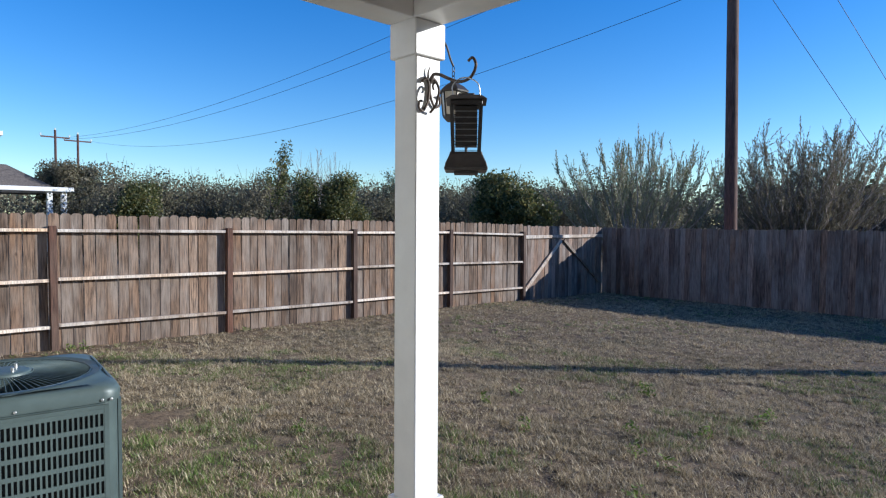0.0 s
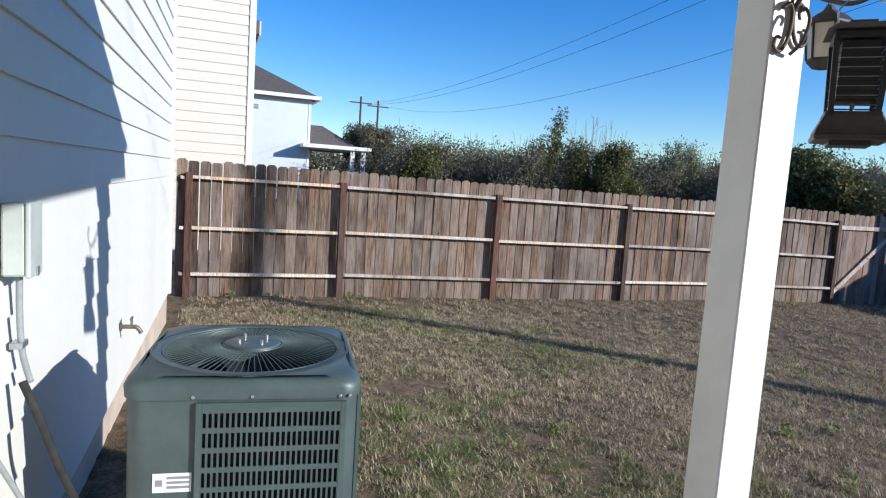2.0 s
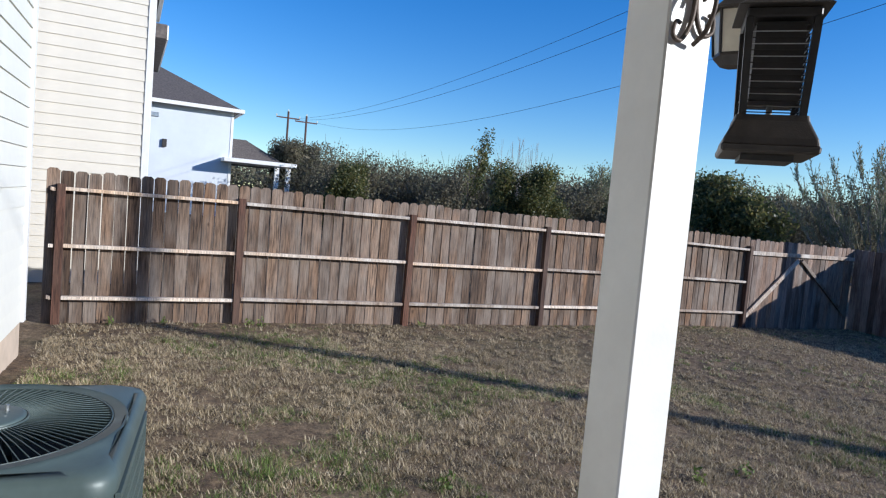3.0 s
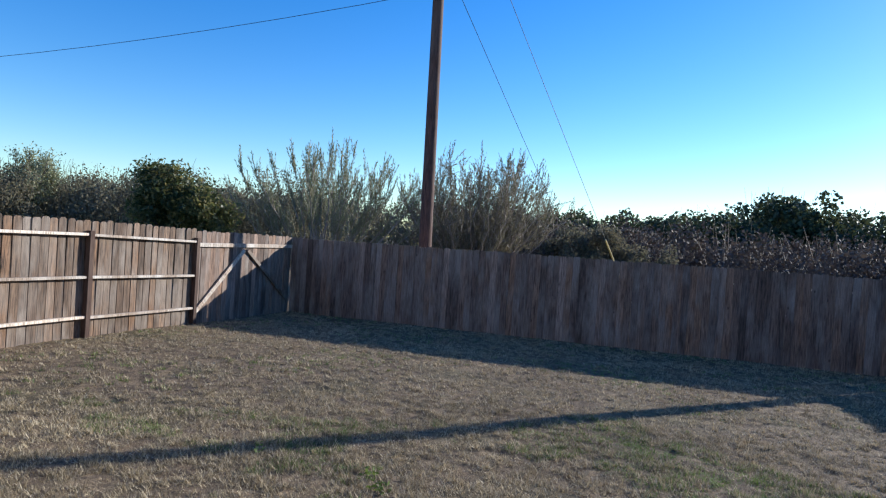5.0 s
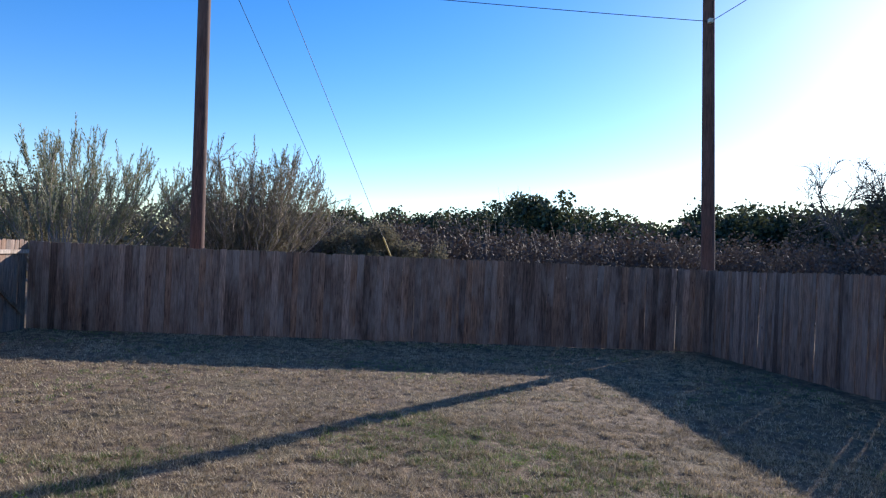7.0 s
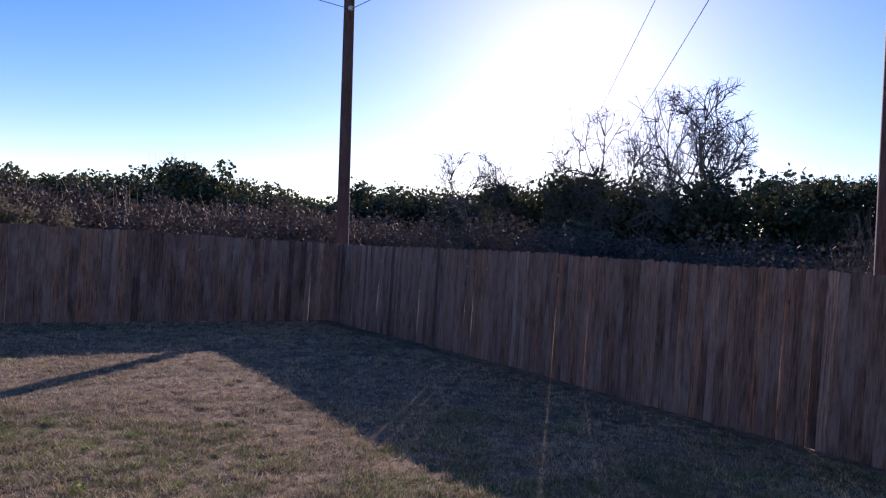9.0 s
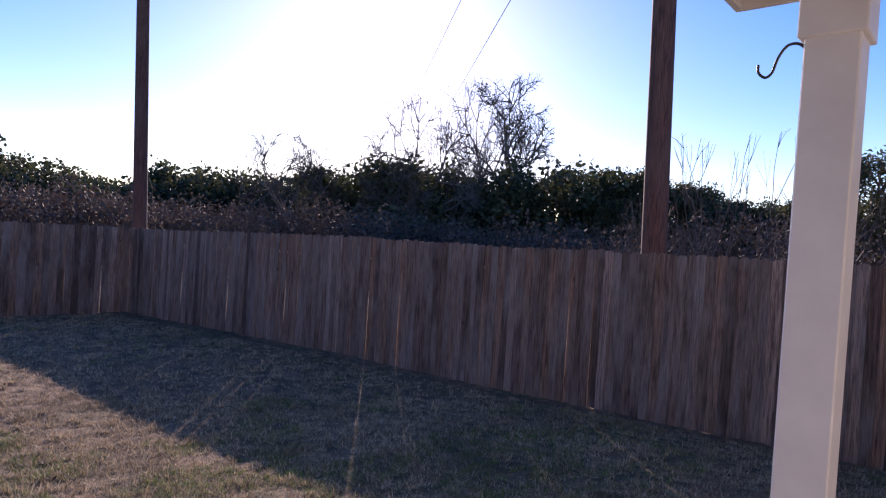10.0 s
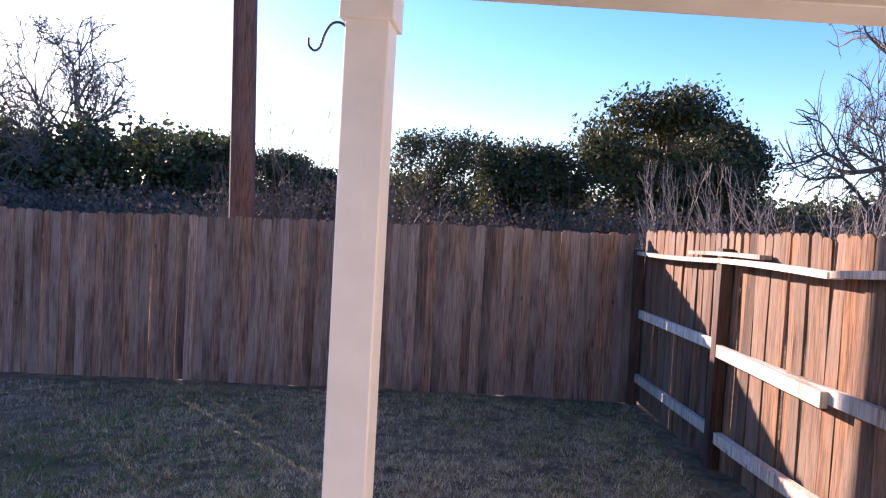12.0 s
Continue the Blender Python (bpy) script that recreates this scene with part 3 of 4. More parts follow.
tube(bm, [(0.06, -0.03, 0.05), (0.06, 0.03, 0.05)], 0.008, sides=8)
part("handle", bm, M_BRASS, spig)
bm = bmesh.new()
lathe(bm, [(0.028, 0), (0.028, 0.006)], 16)
part("flange", bm, M_BRASS, spig, m=pose(0, 0, 0, 0, 90, 0))

# ---- scroll bracket, lanterns, hook ----
SX, SY = 1.925, P1[1]
br = thing("scroll_bracket", "brown cast iron scroll bracket screwed to the patio post", "bracket", pose(SX, SY, 2.40))


def bracket_bar(name, pts, r0, r1):
    bm = bmesh.new()
    tube(bm, curve_pts(pts, 6), r0, r1, 8)
    part(name, bm, M_IRON, br, smooth=True)


bracket_bar("arm", [(0, -0.004, 0.03), (0, -0.03, 0.075), (0, -0.075, 0.07), (0, -0.13, 0.045), (0, -0.2, 0.02), (0, -0.265, 0.03), (0, -0.295, 0.075), (0, -0.275, 0.11), (0, -0.25, 0.1)], 0.008, 0.006)
bracket_bar("scroll", [(0.045, -0.008, 0.05), (0.02, -0.01, 0.065), (0.0, -0.01, 0.04), (0.005, -0.01, -0.02), (0.03, -0.01, -0.06), (0.06, -0.01, -0.05), (0.062, -0.01, -0.015), (0.045, -0.01, -0.01)], 0.007, 0.005)
bracket_bar("scroll", [(-0.045, -0.008, 0.045), (-0.02, -0.01, 0.06), (-0.005, -0.01, 0.03), (-0.012, -0.01, -0.04), (-0.04, -0.01, -0.085), (-0.066, -0.01, -0.075), (-0.06, -0.01, -0.045), (-0.045, -0.01, -0.045)], 0.007, 0.005)
bracket_bar("scroll", [(0, -0.012, -0.09), (0.0, -0.05, -0.06), (0, -0.07, 0.0), (0, -0.05, 0.04), (0, -0.03, 0.03), (0, -0.035, 0.01)], 0.006, 0.005)
bracket_bar("leaf_tip", [(-0.01, -0.008, 0.06), (-0.012, -0.012, 0.09), (-0.004, -0.015, 0.115)], 0.006, 0.002)


def frustum(bm, h0, z0, h1, z1):
    vs = box(bm, -1, -1, z0, 1, 1, z1)
    for v in vs:
        h = h0 if abs(v.co.z - z0) < 1e-6 else h1
        v.co.x *= h
        v.co.y *= h


zap = thing("hanging_lantern", "black lantern-shaped insect zapper hanging from the bracket", "lantern", pose(SX - 0.014, 1.946, 2.03, 0, 0, 44))
bm = bmesh.new()
frustum(bm, 0.09, 0.0, 0.091, 0.016)
bevel(bm, 0.004)
part("base_skirt", bm, M_BRONZE, zap)
bm = bmesh.new()
loft(bm, [[(x, y, z) for x, y in rounded(h, 0.006, 4)] for h, z in ((0.0885, 0.0165), (0.0855, 0.03), (0.0765, 0.05), (0.0695, 0.066), (0.067, 0.078), (0.05, 0.0785))])
part("base", bm, M_BRONZE, zap)
solid("name_bar", M_BLACK, [(-0.03, -0.0745, 0.048, 0.03, -0.0735, 0.056)], zap)
bm = bmesh.new()
frustum(bm, 0.05, 0.0, 0.05, 0.012)
part("tray_slot", bm, M_BLACK, zap, m=pose(0, 0, -0.0125))
for sx in (-1, 1):
    for sy in (-1, 1):
        bm = bmesh.new()
        vs = box(bm, -0.007, -0.007, 0.0755, 0.007, 0.007, 0.272)
        for v in vs:
            k = 0.055 if v.co.z < 0.1 else 0.062
            v.co.x += sx * k
            v.co.y += sy * k
        part("corner_bar", bm, M_BLACK, zap)
bm = bmesh.new()
tube(bm, [(-0.052, -0.056, 0), (0.052, -0.056, 0)], 0.0012, sides=5)
bar_bright, bm = mesh_of(bm, "grid_bar", M_STEEL), bmesh.new()
tube(bm, [(-0.052, -0.056, 0), (0.052, -0.056, 0)], 0.0012, sides=5)
bar_dark = mesh_of(bm, "grid_bar", M_BLACK)
for q in range(4):
    for k in range(15):
        piece("grid_bar", bar_bright if k % 2 else bar_dark, zap, m=pose(0, 0, 0.084 + k * 0.0125, 0, 0, 90 * q))
solid("header", M_BLACK, [(-0.068, -0.068, 0.2725, 0.068, 0.068, 0.292)], zap, 0.003)
bm = bmesh.new()
lathe(bm, [(0.006, 0.0795), (0.006, 0.255)], 12)
part("lamp_tube", bm, M_INK, zap, "unlit lamp tube")
solid("inner_panel", M_BLACK, [(-0.046, -0.046, 0.108, 0.046, 0.046, 0.268)], zap)
bm = bmesh.new()
frustum(bm, 0.088, 0.2925, 0.062, 0.314)
bevel(bm, 0.003)
part("roof_cap", bm, M_BRONZE, zap)
solid("roof_knob", M_BRONZE, [(-0.035, -0.035, 0.3145, 0.035, 0.035, 0.326)], zap, 0.004)
bm = bmesh.new()
tube(bm, curve_pts([(0, 0.055, 0.315), (0, 0.06, 0.36), (0, 0.03, 0.392), (0, -0.01, 0.395), (0, -0.05, 0.37), (0, -0.058, 0.315)]), 0.0026, sides=6)
part("bail", bm, M_STEEL, zap, "bright wire carrying bail")

HX, HY = 2.095, 2.21
hook1 = thing("wire_hook", "black wire hook with a short chain on the patio post", "hook", pose(HX, HY, 2.55))
bm = bmesh.new()
tube(bm, curve_pts([(-0.094, 0.03, 0.11), (-0.07, 0.02, 0.12), (-0.05, 0.0, 0.09), (-0.02, 0, 0.03), (0, 0, 0.0)]), 0.005, sides=8)
part("hook_bar", bm, M_BLACK, hook1, smooth=True)
for k in range(3):
    bm = bmesh.new()
    tube(bm, [(0.008 * math.cos(a * 0.7), 0, -0.013 - 0.021 * k + 0.013 * math.sin(a * 0.7)) for a in range(10)], 0.002, sides=5)
    part("chain_link", bm, M_BLACK, hook1, m=pose(0, 0, 0, 0, 0, 90 * (k % 2)))
lan = thing("glass_lantern", "small cream glass lantern with a dark metal roof", "lantern", pose(HX, HY, 2.29))
bm = bmesh.new()
lathe(bm, [(0.03, 0.0), (0.05, 0.022), (0.05, 0.03)], 6)
part("bottom_cap", bm, M_BRONZE, lan)
bm = bmesh.new()
lathe(bm, [(0.048, 0.0305), (0.06, 0.135)], 6)
part("glass", bm, M_GLASS_FROST, lan, "cream frosted glass panels")
for k in range(6):
    a = 2 * math.pi * k / 6
    bm = bmesh.new()
    tube(bm, [(0.0495 * math.cos(a), 0.0495 * math.sin(a), 0.028), (0.0615 * math.cos(a), 0.0615 * math.sin(a), 0.138)], 0.004, sides=6)
    part("rib", bm, M_BRONZE, lan)
bm = bmesh.new()
lathe(bm, [(0.075, 0.1355), (0.076, 0.142), (0.05, 0.165), (0.02, 0.182), (0.01, 0.2)], 6)
part("roof_cap", bm, M_BRONZE, lan)

hk = thing("s_hook", "black iron hook screwed into the patio post", "hook", pose(P2[0] + PW, P2[1] + 0.1, 2.525))
bm = bmesh.new()
tube(bm, curve_pts([(-0.01, 0, 0.0), (0.02, 0, 0.035), (0.055, 0, 0.035), (0.08, 0, 0.0), (0.095, 0, -0.045), (0.115, 0, -0.058), (0.135, 0, -0.04), (0.137, 0, -0.015)]), 0.0048, 0.0042, 8)
part("hook_bar", bm, M_BLACK, hk, smooth=True)

# ---- wires and guys ----
def wire(name, a, b, sag, r, label, mat=None):
    bm = bmesh.new()
    A, B = Vector(a), Vector(b)
    tube(bm, [A.lerp(B, k / 24) - Vector((0, 0, 4 * sag * (k / 24) * (1 - k / 24))) for k in range(25)], r, sides=5)
    return tagged(part(name, bm, mat or M_WIRE), label, "wire")


FA, FB = (12.4, 55.0), (14.3, 56.5)
for (fx, fy) in (FA, FB):
    t = thing("far_utility_pole", "thin dark utility pole with a crossarm, far off", "utility pole", pose(fx, fy, -0.3), "far utility poles")
    bm = bmesh.new()
    tube(bm, [(0, 0, 0), (0, 0, 8.85)], 0.11, 0.085, 10)
    part("shaft", bm, M_POLE, t)
    solid("crossarm", M_POLE, [(-0.95, -0.05, 8.27, 0.95, 0.05, 8.37)], t)
    for x in (-0.95, 0.95, 0.0):
        solid("insulator", M_BOX, [(x - 0.05, -0.05, 8.375 if x else 8.855, x + 0.05, 0.05, 8.55 if x else 9.0)], t)
wire("power_line", (FA[0] + 0.95, FA[1], 8.1), (16.5, 6.75, 10.6), 1.3, 0.009, "long black overhead power line")
wire("power_line", (FB[0] - 0.95, FB[1], 8.1), (16.5, 6.75, 10.0), 1.5, 0.009, "long black overhead power line")
wire("power_line", (FB[0] + 0.95, FB[1], 8.1), (16.5, 6.75, 7.95), 1.8, 0.008, "long black overhead power line")
wire("power_line", (16.5, 6.72, 7.8), (16.42, -4.92, 7.52), 0.04, 0.009, "black overhead power line between the poles")
wire("power_line", (16.45, -5.0, 7.52), (5.22, -7.2, 9.3), 0.3, 0.009, "black overhead power line between the poles")
wire("power_line", (5.22, -7.15, 9.3), (45, -43, 8.3), 0.2, 0.012, "black overhead power line running towards the trees")
wire("power_line", (5.3, -7.15, 11.6), (43.4, -37.7, 8.1), 0.0, 0.012, "black overhead power line running towards the trees")
wire("guy_wire", (16.5, 6.75, 11.6), (24.2, 1.75, 0.0), 0.0, 0.008, "thin steel guy wire from the pole")
wire("guy_wire", (16.5, 6.73, 8.9), (26.6, 3.2, 0.0), 0.0, 0.008, "thin steel guy wire from the pole")
bm = bmesh.new()
tube(bm, [Vector((24.2, 1.75, 0.0)).lerp(Vector((16.5, 6.75, 11.6)), k) for k in (0.02, 0.19)], 0.03, sides=8)
tagged(part("guy_guard", bm, M_YELLOW), "yellow plastic guard on the guy wire", "guard")
for ob, zz in ((pole_b, 7.83),):
    solid("insulator", M_BOX, [(-0.25, 0.32, zz - 0.05, -0.14, 0.42, zz + 0.05)], ob, 0.01)

# ---- neighbouring houses ----
n1 = thing("neighbour_house", "beige lap-sided house with white corner trim behind the fence", "house", pose(1.0, 13.0, 0))
bm = bmesh.new()
gable = [(0, -0.2), (0, 6.75), (-5.0, 9.3), (-10, 6.75), (-10, -0.2)]
f0, f1 = [bm.verts.new((x - 0.02, 0.02, z)) for x, z in gable], [bm.verts.new((x - 0.02, 9.0, z)) for x, z in gable]
bm.faces.new(f0)
bm.faces.new(f1[::-1])
for i in range(5):
    bm.faces.new((f0[i], f1[i], f1[(i + 1) % 5], f0[(i + 1) % 5]))
n1w = part("wall", bm, M_SIDING_FAR, n1)
lap_boards(n1w, 7.0, 0.3, 6.7, 0.178, M_SIDING_FAR, pose(-7.1, 0.018, 0))
lap_boards(n1w, 8.8, 0.3, 6.6, 0.178, M_SIDING_BLUE, pose(-0.018, 0.12, 0, 0, 0, 90))
solid("corner_trim", M_TRIM, [(-0.1, -0.012, 0.2, 0.012, 0.1, 6.75)], n1, 0.004)
for s in (1, -1):
    bm = bmesh.new()
    L = math.hypot(5.28, 2.69)
    box(bm, 0, -0.35, 0, L, 9.35, 0.14)
    part("roof_side", bm, M_SHINGLE, n1, m=pose(-5.0, 0, 9.38) @ (Matrix.Identity(4) if s > 0 else pose(0, 9, 0, 0, 0, 180)) @ pose(0, 0, 0, 0, math.degrees(math.atan2(2.78, 5.45)), 0))
solid("gutter", M_TRIM, [(0.24, -0.35, 6.56, 0.34, 9.35, 6.68)], n1, 0.01)
solid("low_eave", M_SHINGLE, [(0.03, 4.2, 5.1, 0.36, 9.3, 5.42)], n1, 0.01, "grey-brown shingled low eave")
solid("eave_fascia", M_TRIM, [(0.361, 4.2, 5.08, 0.39, 9.3, 5.4)], n1)
solid("wall_lamp", M_STEEL, [(0.0, 0.75, 3.02, 0.16, 0.85, 3.1)], n1, 0.01)

n2 = thing("white_house", "two-storey pale house with a grey hip roof, far behind the fence", "house", pose(6.3, 42.0, 0))
n2w = solid("wall", M_SIDING_BLUE, [(-14, 0, -0.3, 0, 12, 6.5)], n2)
bm = bmesh.new()
e = [bm.verts.new(p) for p in ((-14.5, -0.5, 6.52), (0.5, -0.5, 6.52), (0.5, 12.5, 6.52), (-14.5, 12.5, 6.52))]
r = [bm.verts.new(p) for p in ((-9.5, 6, 9.6), (-4.5, 6, 9.6))]
for q in ((e[0], e[1], r[1], r[0]), (e[1], e[2], r[1]), (e[2], e[3], r[0], r[1]), (e[3], e[0], r[0]), (e[3], e[2], e[1], e[0])):
    bm.faces.new(q)
part("roof", bm, M_SHINGLE, n2)
solid("fascia", M_TRIM, [(-14.5, -0.56, 6.36, 0.56, -0.5, 6.58), (0.5, -0.499, 6.36, 0.56, 12.5, 6.58)], n2)
solid("corner_trim", M_TRIM, [(-0.12, -0.03, 0, 0.03, -0.001, 6.35)], n2)
solid("wall_lamp", M_BRONZE, [(-3.9, -0.16, 3.9, -3.65, -0.001, 4.35)], n2, 0.02)
solid("patio_cover", M_TRIM, [(-0.6, -1.5, 3.38, 3.7, 2.4, 3.62)], n2, 0.02)
for x in (2.55, 3.25):
    solid("patio_column", M_TRIM, [(x - 0.13, -1.3, -0.3, x + 0.13, -1.04, 3.379)], n2)
bm = bmesh.new()
e = [bm.verts.new(p) for p in ((0.05, 2.5, 3.5), (4.2, 2.5, 3.5), (4.2, 9, 3.5), (0.05, 9, 3.5))]
r = [bm.verts.new(p) for p in ((0.05, 5, 5.2), (1.6, 5, 5.2))]
for q in ((e[0], e[1], r[1], r[0]), (e[1], e[2], r[1]), (e[2], e[3], r[0], r[1]), (e[3], e[0], r[0])):
    bm.faces.new(q)
part("low_roof", bm, M_SHINGLE, n2)


# ---- vegetation ----
def leaf_material(name, stops, rough=0.6, through_light=0.3):
    m, n, l, b = material(name, rough)
    geo = n.new("ShaderNodeNewGeometry")
    big = noise_tex(n, l, 0.9, detail=2)
    c = ramp(n, l, geo.outputs["Random Per Island"], [(k / max(1, len(stops) - 1), s) for k, s in enumerate(stops)])
    shade = ramp(n, l, big, [(0.35, (0.75, 0.75, 0.75)), (0.65, (1.15, 1.15, 1.15))])
    col = mix(n, l, c, shade, 0.8, 'MULTIPLY')
    l.new(col, b.inputs["Base Color"])
    tr, sh = n.new("ShaderNodeBsdfTranslucent"), n.new("ShaderNodeMixShader")
    sh.inputs[0].default_value = through_light
    l.new(col, tr.inputs[0])
    l.new(b.outputs[0], sh.inputs[1])
    l.new(tr.outputs[0], sh.inputs[2])
    l.new(sh.outputs[0], n["Material Output"].inputs[0])
    return m


M_LEAF = leaf_material("glossy evergreen leaves", [(0.06, 0.08, 0.028), (0.10, 0.12, 0.042), (0.16, 0.165, 0.06), (0.30, 0.25, 0.09)], 0.42, 0.5)
M_OAK = leaf_material("dark live oak leaves", [(0.034, 0.043, 0.019), (0.058, 0.07, 0.029), (0.105, 0.108, 0.046)])
M_WISP = leaf_material("pale willowy leaves", [(0.17, 0.18, 0.09), (0.26, 0.27, 0.14), (0.34, 0.33, 0.20)])
M_BRUSH = leaf_material("brown-green brush", [(0.14, 0.12, 0.078), (0.18, 0.155, 0.10), (0.22, 0.19, 0.125), (0.165, 0.165, 0.09)], 0.9, 0.4)
M_BRUSH_RED = leaf_material("dry russet brush", [(0.075, 0.052, 0.043), (0.11, 0.08, 0.062), (0.15, 0.11, 0.083)], 0.8, 0.15)
M_BARK = wood("grey-brown bark", (0.05, 0.04, 0.034), (0.13, 0.105, 0.09), (0.16, 0.14, 0.125), 0.2)
M_TWIG = wood("pale grey twigs", (0.16, 0.13, 0.11), (0.33, 0.28, 0.25), (0.38, 0.35, 0.32), 0.2)
M_DRY = leaf_material("dry lawn blades", [(0.16, 0.125, 0.075), (0.30, 0.235, 0.14), (0.43, 0.335, 0.20), (0.56, 0.45, 0.29), (0.66, 0.55, 0.38)], 0.8, 0.25)
M_GREEN = leaf_material("green lawn blades", [(0.10, 0.145, 0.03), (0.16, 0.22, 0.045), (0.24, 0.32, 0.08)], 0.7, 0.3)


class Soup:
    """Collects vertices and faces of limbs and leaves."""

    def __init__(self):
        self.v, self.f, self.q, self.fine, self.cut = [], [], None, None, 0.0

    def limb(self, a, b, r0, r1, sides):
        if self.fine is not None and r0 < self.cut:
            return self.fine.limb(a, b, r0, r1, sides)
        d = (b - a)
        if d.length < 1e-5:
            return
        u = d.orthogonal().normalized()
        w = d.normalized().cross(u)
        base = len(self.v)
        for p, r in ((a, r0), (b, r1)):
            for k in range(sides):
                t = 2 * math.pi * k / sides
                self.v.append(p + (u * math.cos(t) + w * math.sin(t)) * r)
        for k in range(sides):
            self.f.append((base + k, base + (k + 1) % sides, base + sides + (k + 1) % sides, base + sides + k))

    def leaves(self, rnd, centres, per, radius, size, wide=0.45):
        """Clumps of leaf-shaped quads, each clump an uneven ball."""
        rng = np.random.default_rng(rnd.randint(0, 10 ** 6))
        c = np.array([tuple(p) for p in centres])
        n = len(c) * per
        o = rng.normal(0, 1, (n, 3))
        o /= np.linalg.norm(o, axis=1)[:, None]
        o *= (rng.random(n) ** 0.42)[:, None] * radius * np.repeat(rng.uniform(0.55, 1.1, (len(c), 3)), per, axis=0)
        p = np.repeat(c, per, axis=0) + o
        u = rng.normal(0, 1, (n, 3))
        u /= np.linalg.norm(u, axis=1)[:, None]
        w = np.cross(u, rng.normal(0, 1, (n, 3)))
        w /= np.linalg.norm(w, axis=1)[:, None] + 1e-9
        s = (size * rng.uniform(0.55, 1.3, n))[:, None]
        q = np.stack([p - u * s, p + w * s * wide, p + u * s, p - w * s * wide], 1)
        self.q = q if self.q is None else np.concatenate([self.q, q])

    def put(self, name, mat, parent=None, label="", smooth=False):
        v = np.array([tuple(p) for p in self.v]).reshape(-1, 3)
        f = np.array(self.f, dtype=np.int32).reshape(-1, 4)
        if self.q is not None:
            k = len(self.q)
            f = np.concatenate([f, np.arange(k * 4, dtype=np.int32).reshape(-1, 4) + len(v)])
            v = np.concatenate([v, self.q.reshape(-1, 3)])
        me = bpy.data.meshes.new(name)
        me.vertices.add(len(v))
        me.vertices.foreach_set("co", v.ravel())
        me.loops.add(len(f) * 4)
        me.loops.foreach_set("vertex_index", np.ascontiguousarray(f, dtype=np.int32).ravel())
        me.polygons.add(len(f))
        me.polygons.foreach_set("loop_start", np.arange(0, len(f) * 4, 4, dtype=np.int32))
        me.update(calc_edges=True)
        me.materials.append(mat)
        if smooth:
            me.polygons.foreach_set("use_smooth", [True] * len(me.polygons))
        return piece(name, me, parent, label)


def grow(s, rnd, p, d, length, r, depth, spread, up, tips, kids=(2, 3), wiggle=0.18, thin=0.62, along=True):
    """A limb that bends, tapers and forks."""
    segs = 4 if depth > 1 else 3
    q, dirn = p.copy(), d.normalized()
    sides = 7 if r > 0.08 else 5 if r > 0.02 else 3
    for k in range(segs):
        dirn = (dirn + Vector((rnd.gauss(0, wiggle), rnd.gauss(0, wiggle), rnd.gauss(0, wiggle) + up * 0.25))).normalized()
        e = q + dirn * (length / segs)
        r0, r1 = r * (1 - 0.4 * k / segs), r * (1 - 0.4 * (k + 1) / segs)
        s.limb(q, e, r0, r1, sides)
        q = e
        if depth <= 2:
            tips.append(q.copy())
        if along and depth > 0 and k >= 1 and rnd.random() < 0.5:
            side = Vector((rnd.gauss(0, 1), rnd.gauss(0, 1), rnd.gauss(0, 0.6))).normalized()
            grow(s, rnd, q, dirn + side * spread * 1.3, length * 0.55, r1 * 0.5, depth - 1, spread, up, tips, kids, wiggle, thin, along)
    if depth > 0:
        for _ in range(rnd.randint(*kids)):
            side = Vector((rnd.gauss(0, 1), rnd.gauss(0, 1), rnd.gauss(0, 0.7))).normalized()
            grow(s, rnd, q, dirn + side * spread, length * rnd.uniform(0.55, 0.85), r * thin, depth - 1, spread, up, tips, kids, wiggle, thin, along)


def scaled(s, tips, base, height, width, q=0.985):
    """Fits what has grown to a height and a width over its base."""
    vs = s.v + (s.fine.v if s.fine is not None else [])
    zs = float(np.quantile([v.z for v in vs], q)) - base.z
    xs = float(np.quantile([math.hypot(v.x - base.x, v.y - base.y) for v in vs], 0.96))
    kz, kx = height / zs, width / 2 / xs
    for v in (*vs, *tips):
        h = (v.z - base.z) * kz / height
        if h > 1:
            h = 1 + (h - 1) * 0.15
        r = math.hypot(v.x - base.x, v.y - base.y) * kx / (width / 2)
        k = kx * ((1 + (r - 1) * 0.3) / r if r > 1 else 1)
        v.x, v.y, v.z = base.x + (v.x - base.x) * k, base.y + (v.y - base.y) * k, base.z + h * height


def leafy(name, x, y, height, width, seed, label, category, mat, per, radius, size, stems=1, depth=3, spread=0.6, up=0.15, trunk=0.12, first=None, bark=None, group="", kids=(2, 3)):
    rnd = random.Random(seed)
    base = Vector((x, y, -0.2))
    s, tips = Soup(), []
    if not per:
        s.fine, s.cut = Soup(), trunk * 0.45
    for k in range(stems):
        a = 6.283 * k / stems + rnd.random()
        lean = 0.0 if stems == 1 else rnd.uniform(0.1, 0.55)
        grow(s, rnd, base + Vector((math.cos(a), math.sin(a), 0)) * (0.0 if stems == 1 else 0.25), Vector((math.cos(a) * lean, math.sin(a) * lean, 1)),
             first or height * 0.3, trunk, depth, spread, up, tips, kids)
    scaled(s, tips, base, height, width, 0.86 if name == "live_oak" else 0.985)
    t = thing(name, label, category, group=group)
    s.put("trunk", bark or M_BARK, t, smooth=True)
    if s.fine is not None and s.fine.v:
        s.fine.put("crown", bark or M_BARK, t)
    if per:
        c = Soup()
        c.leaves(rnd, tips, per, radius, size)
        c.put("crown", mat, t)
    return t


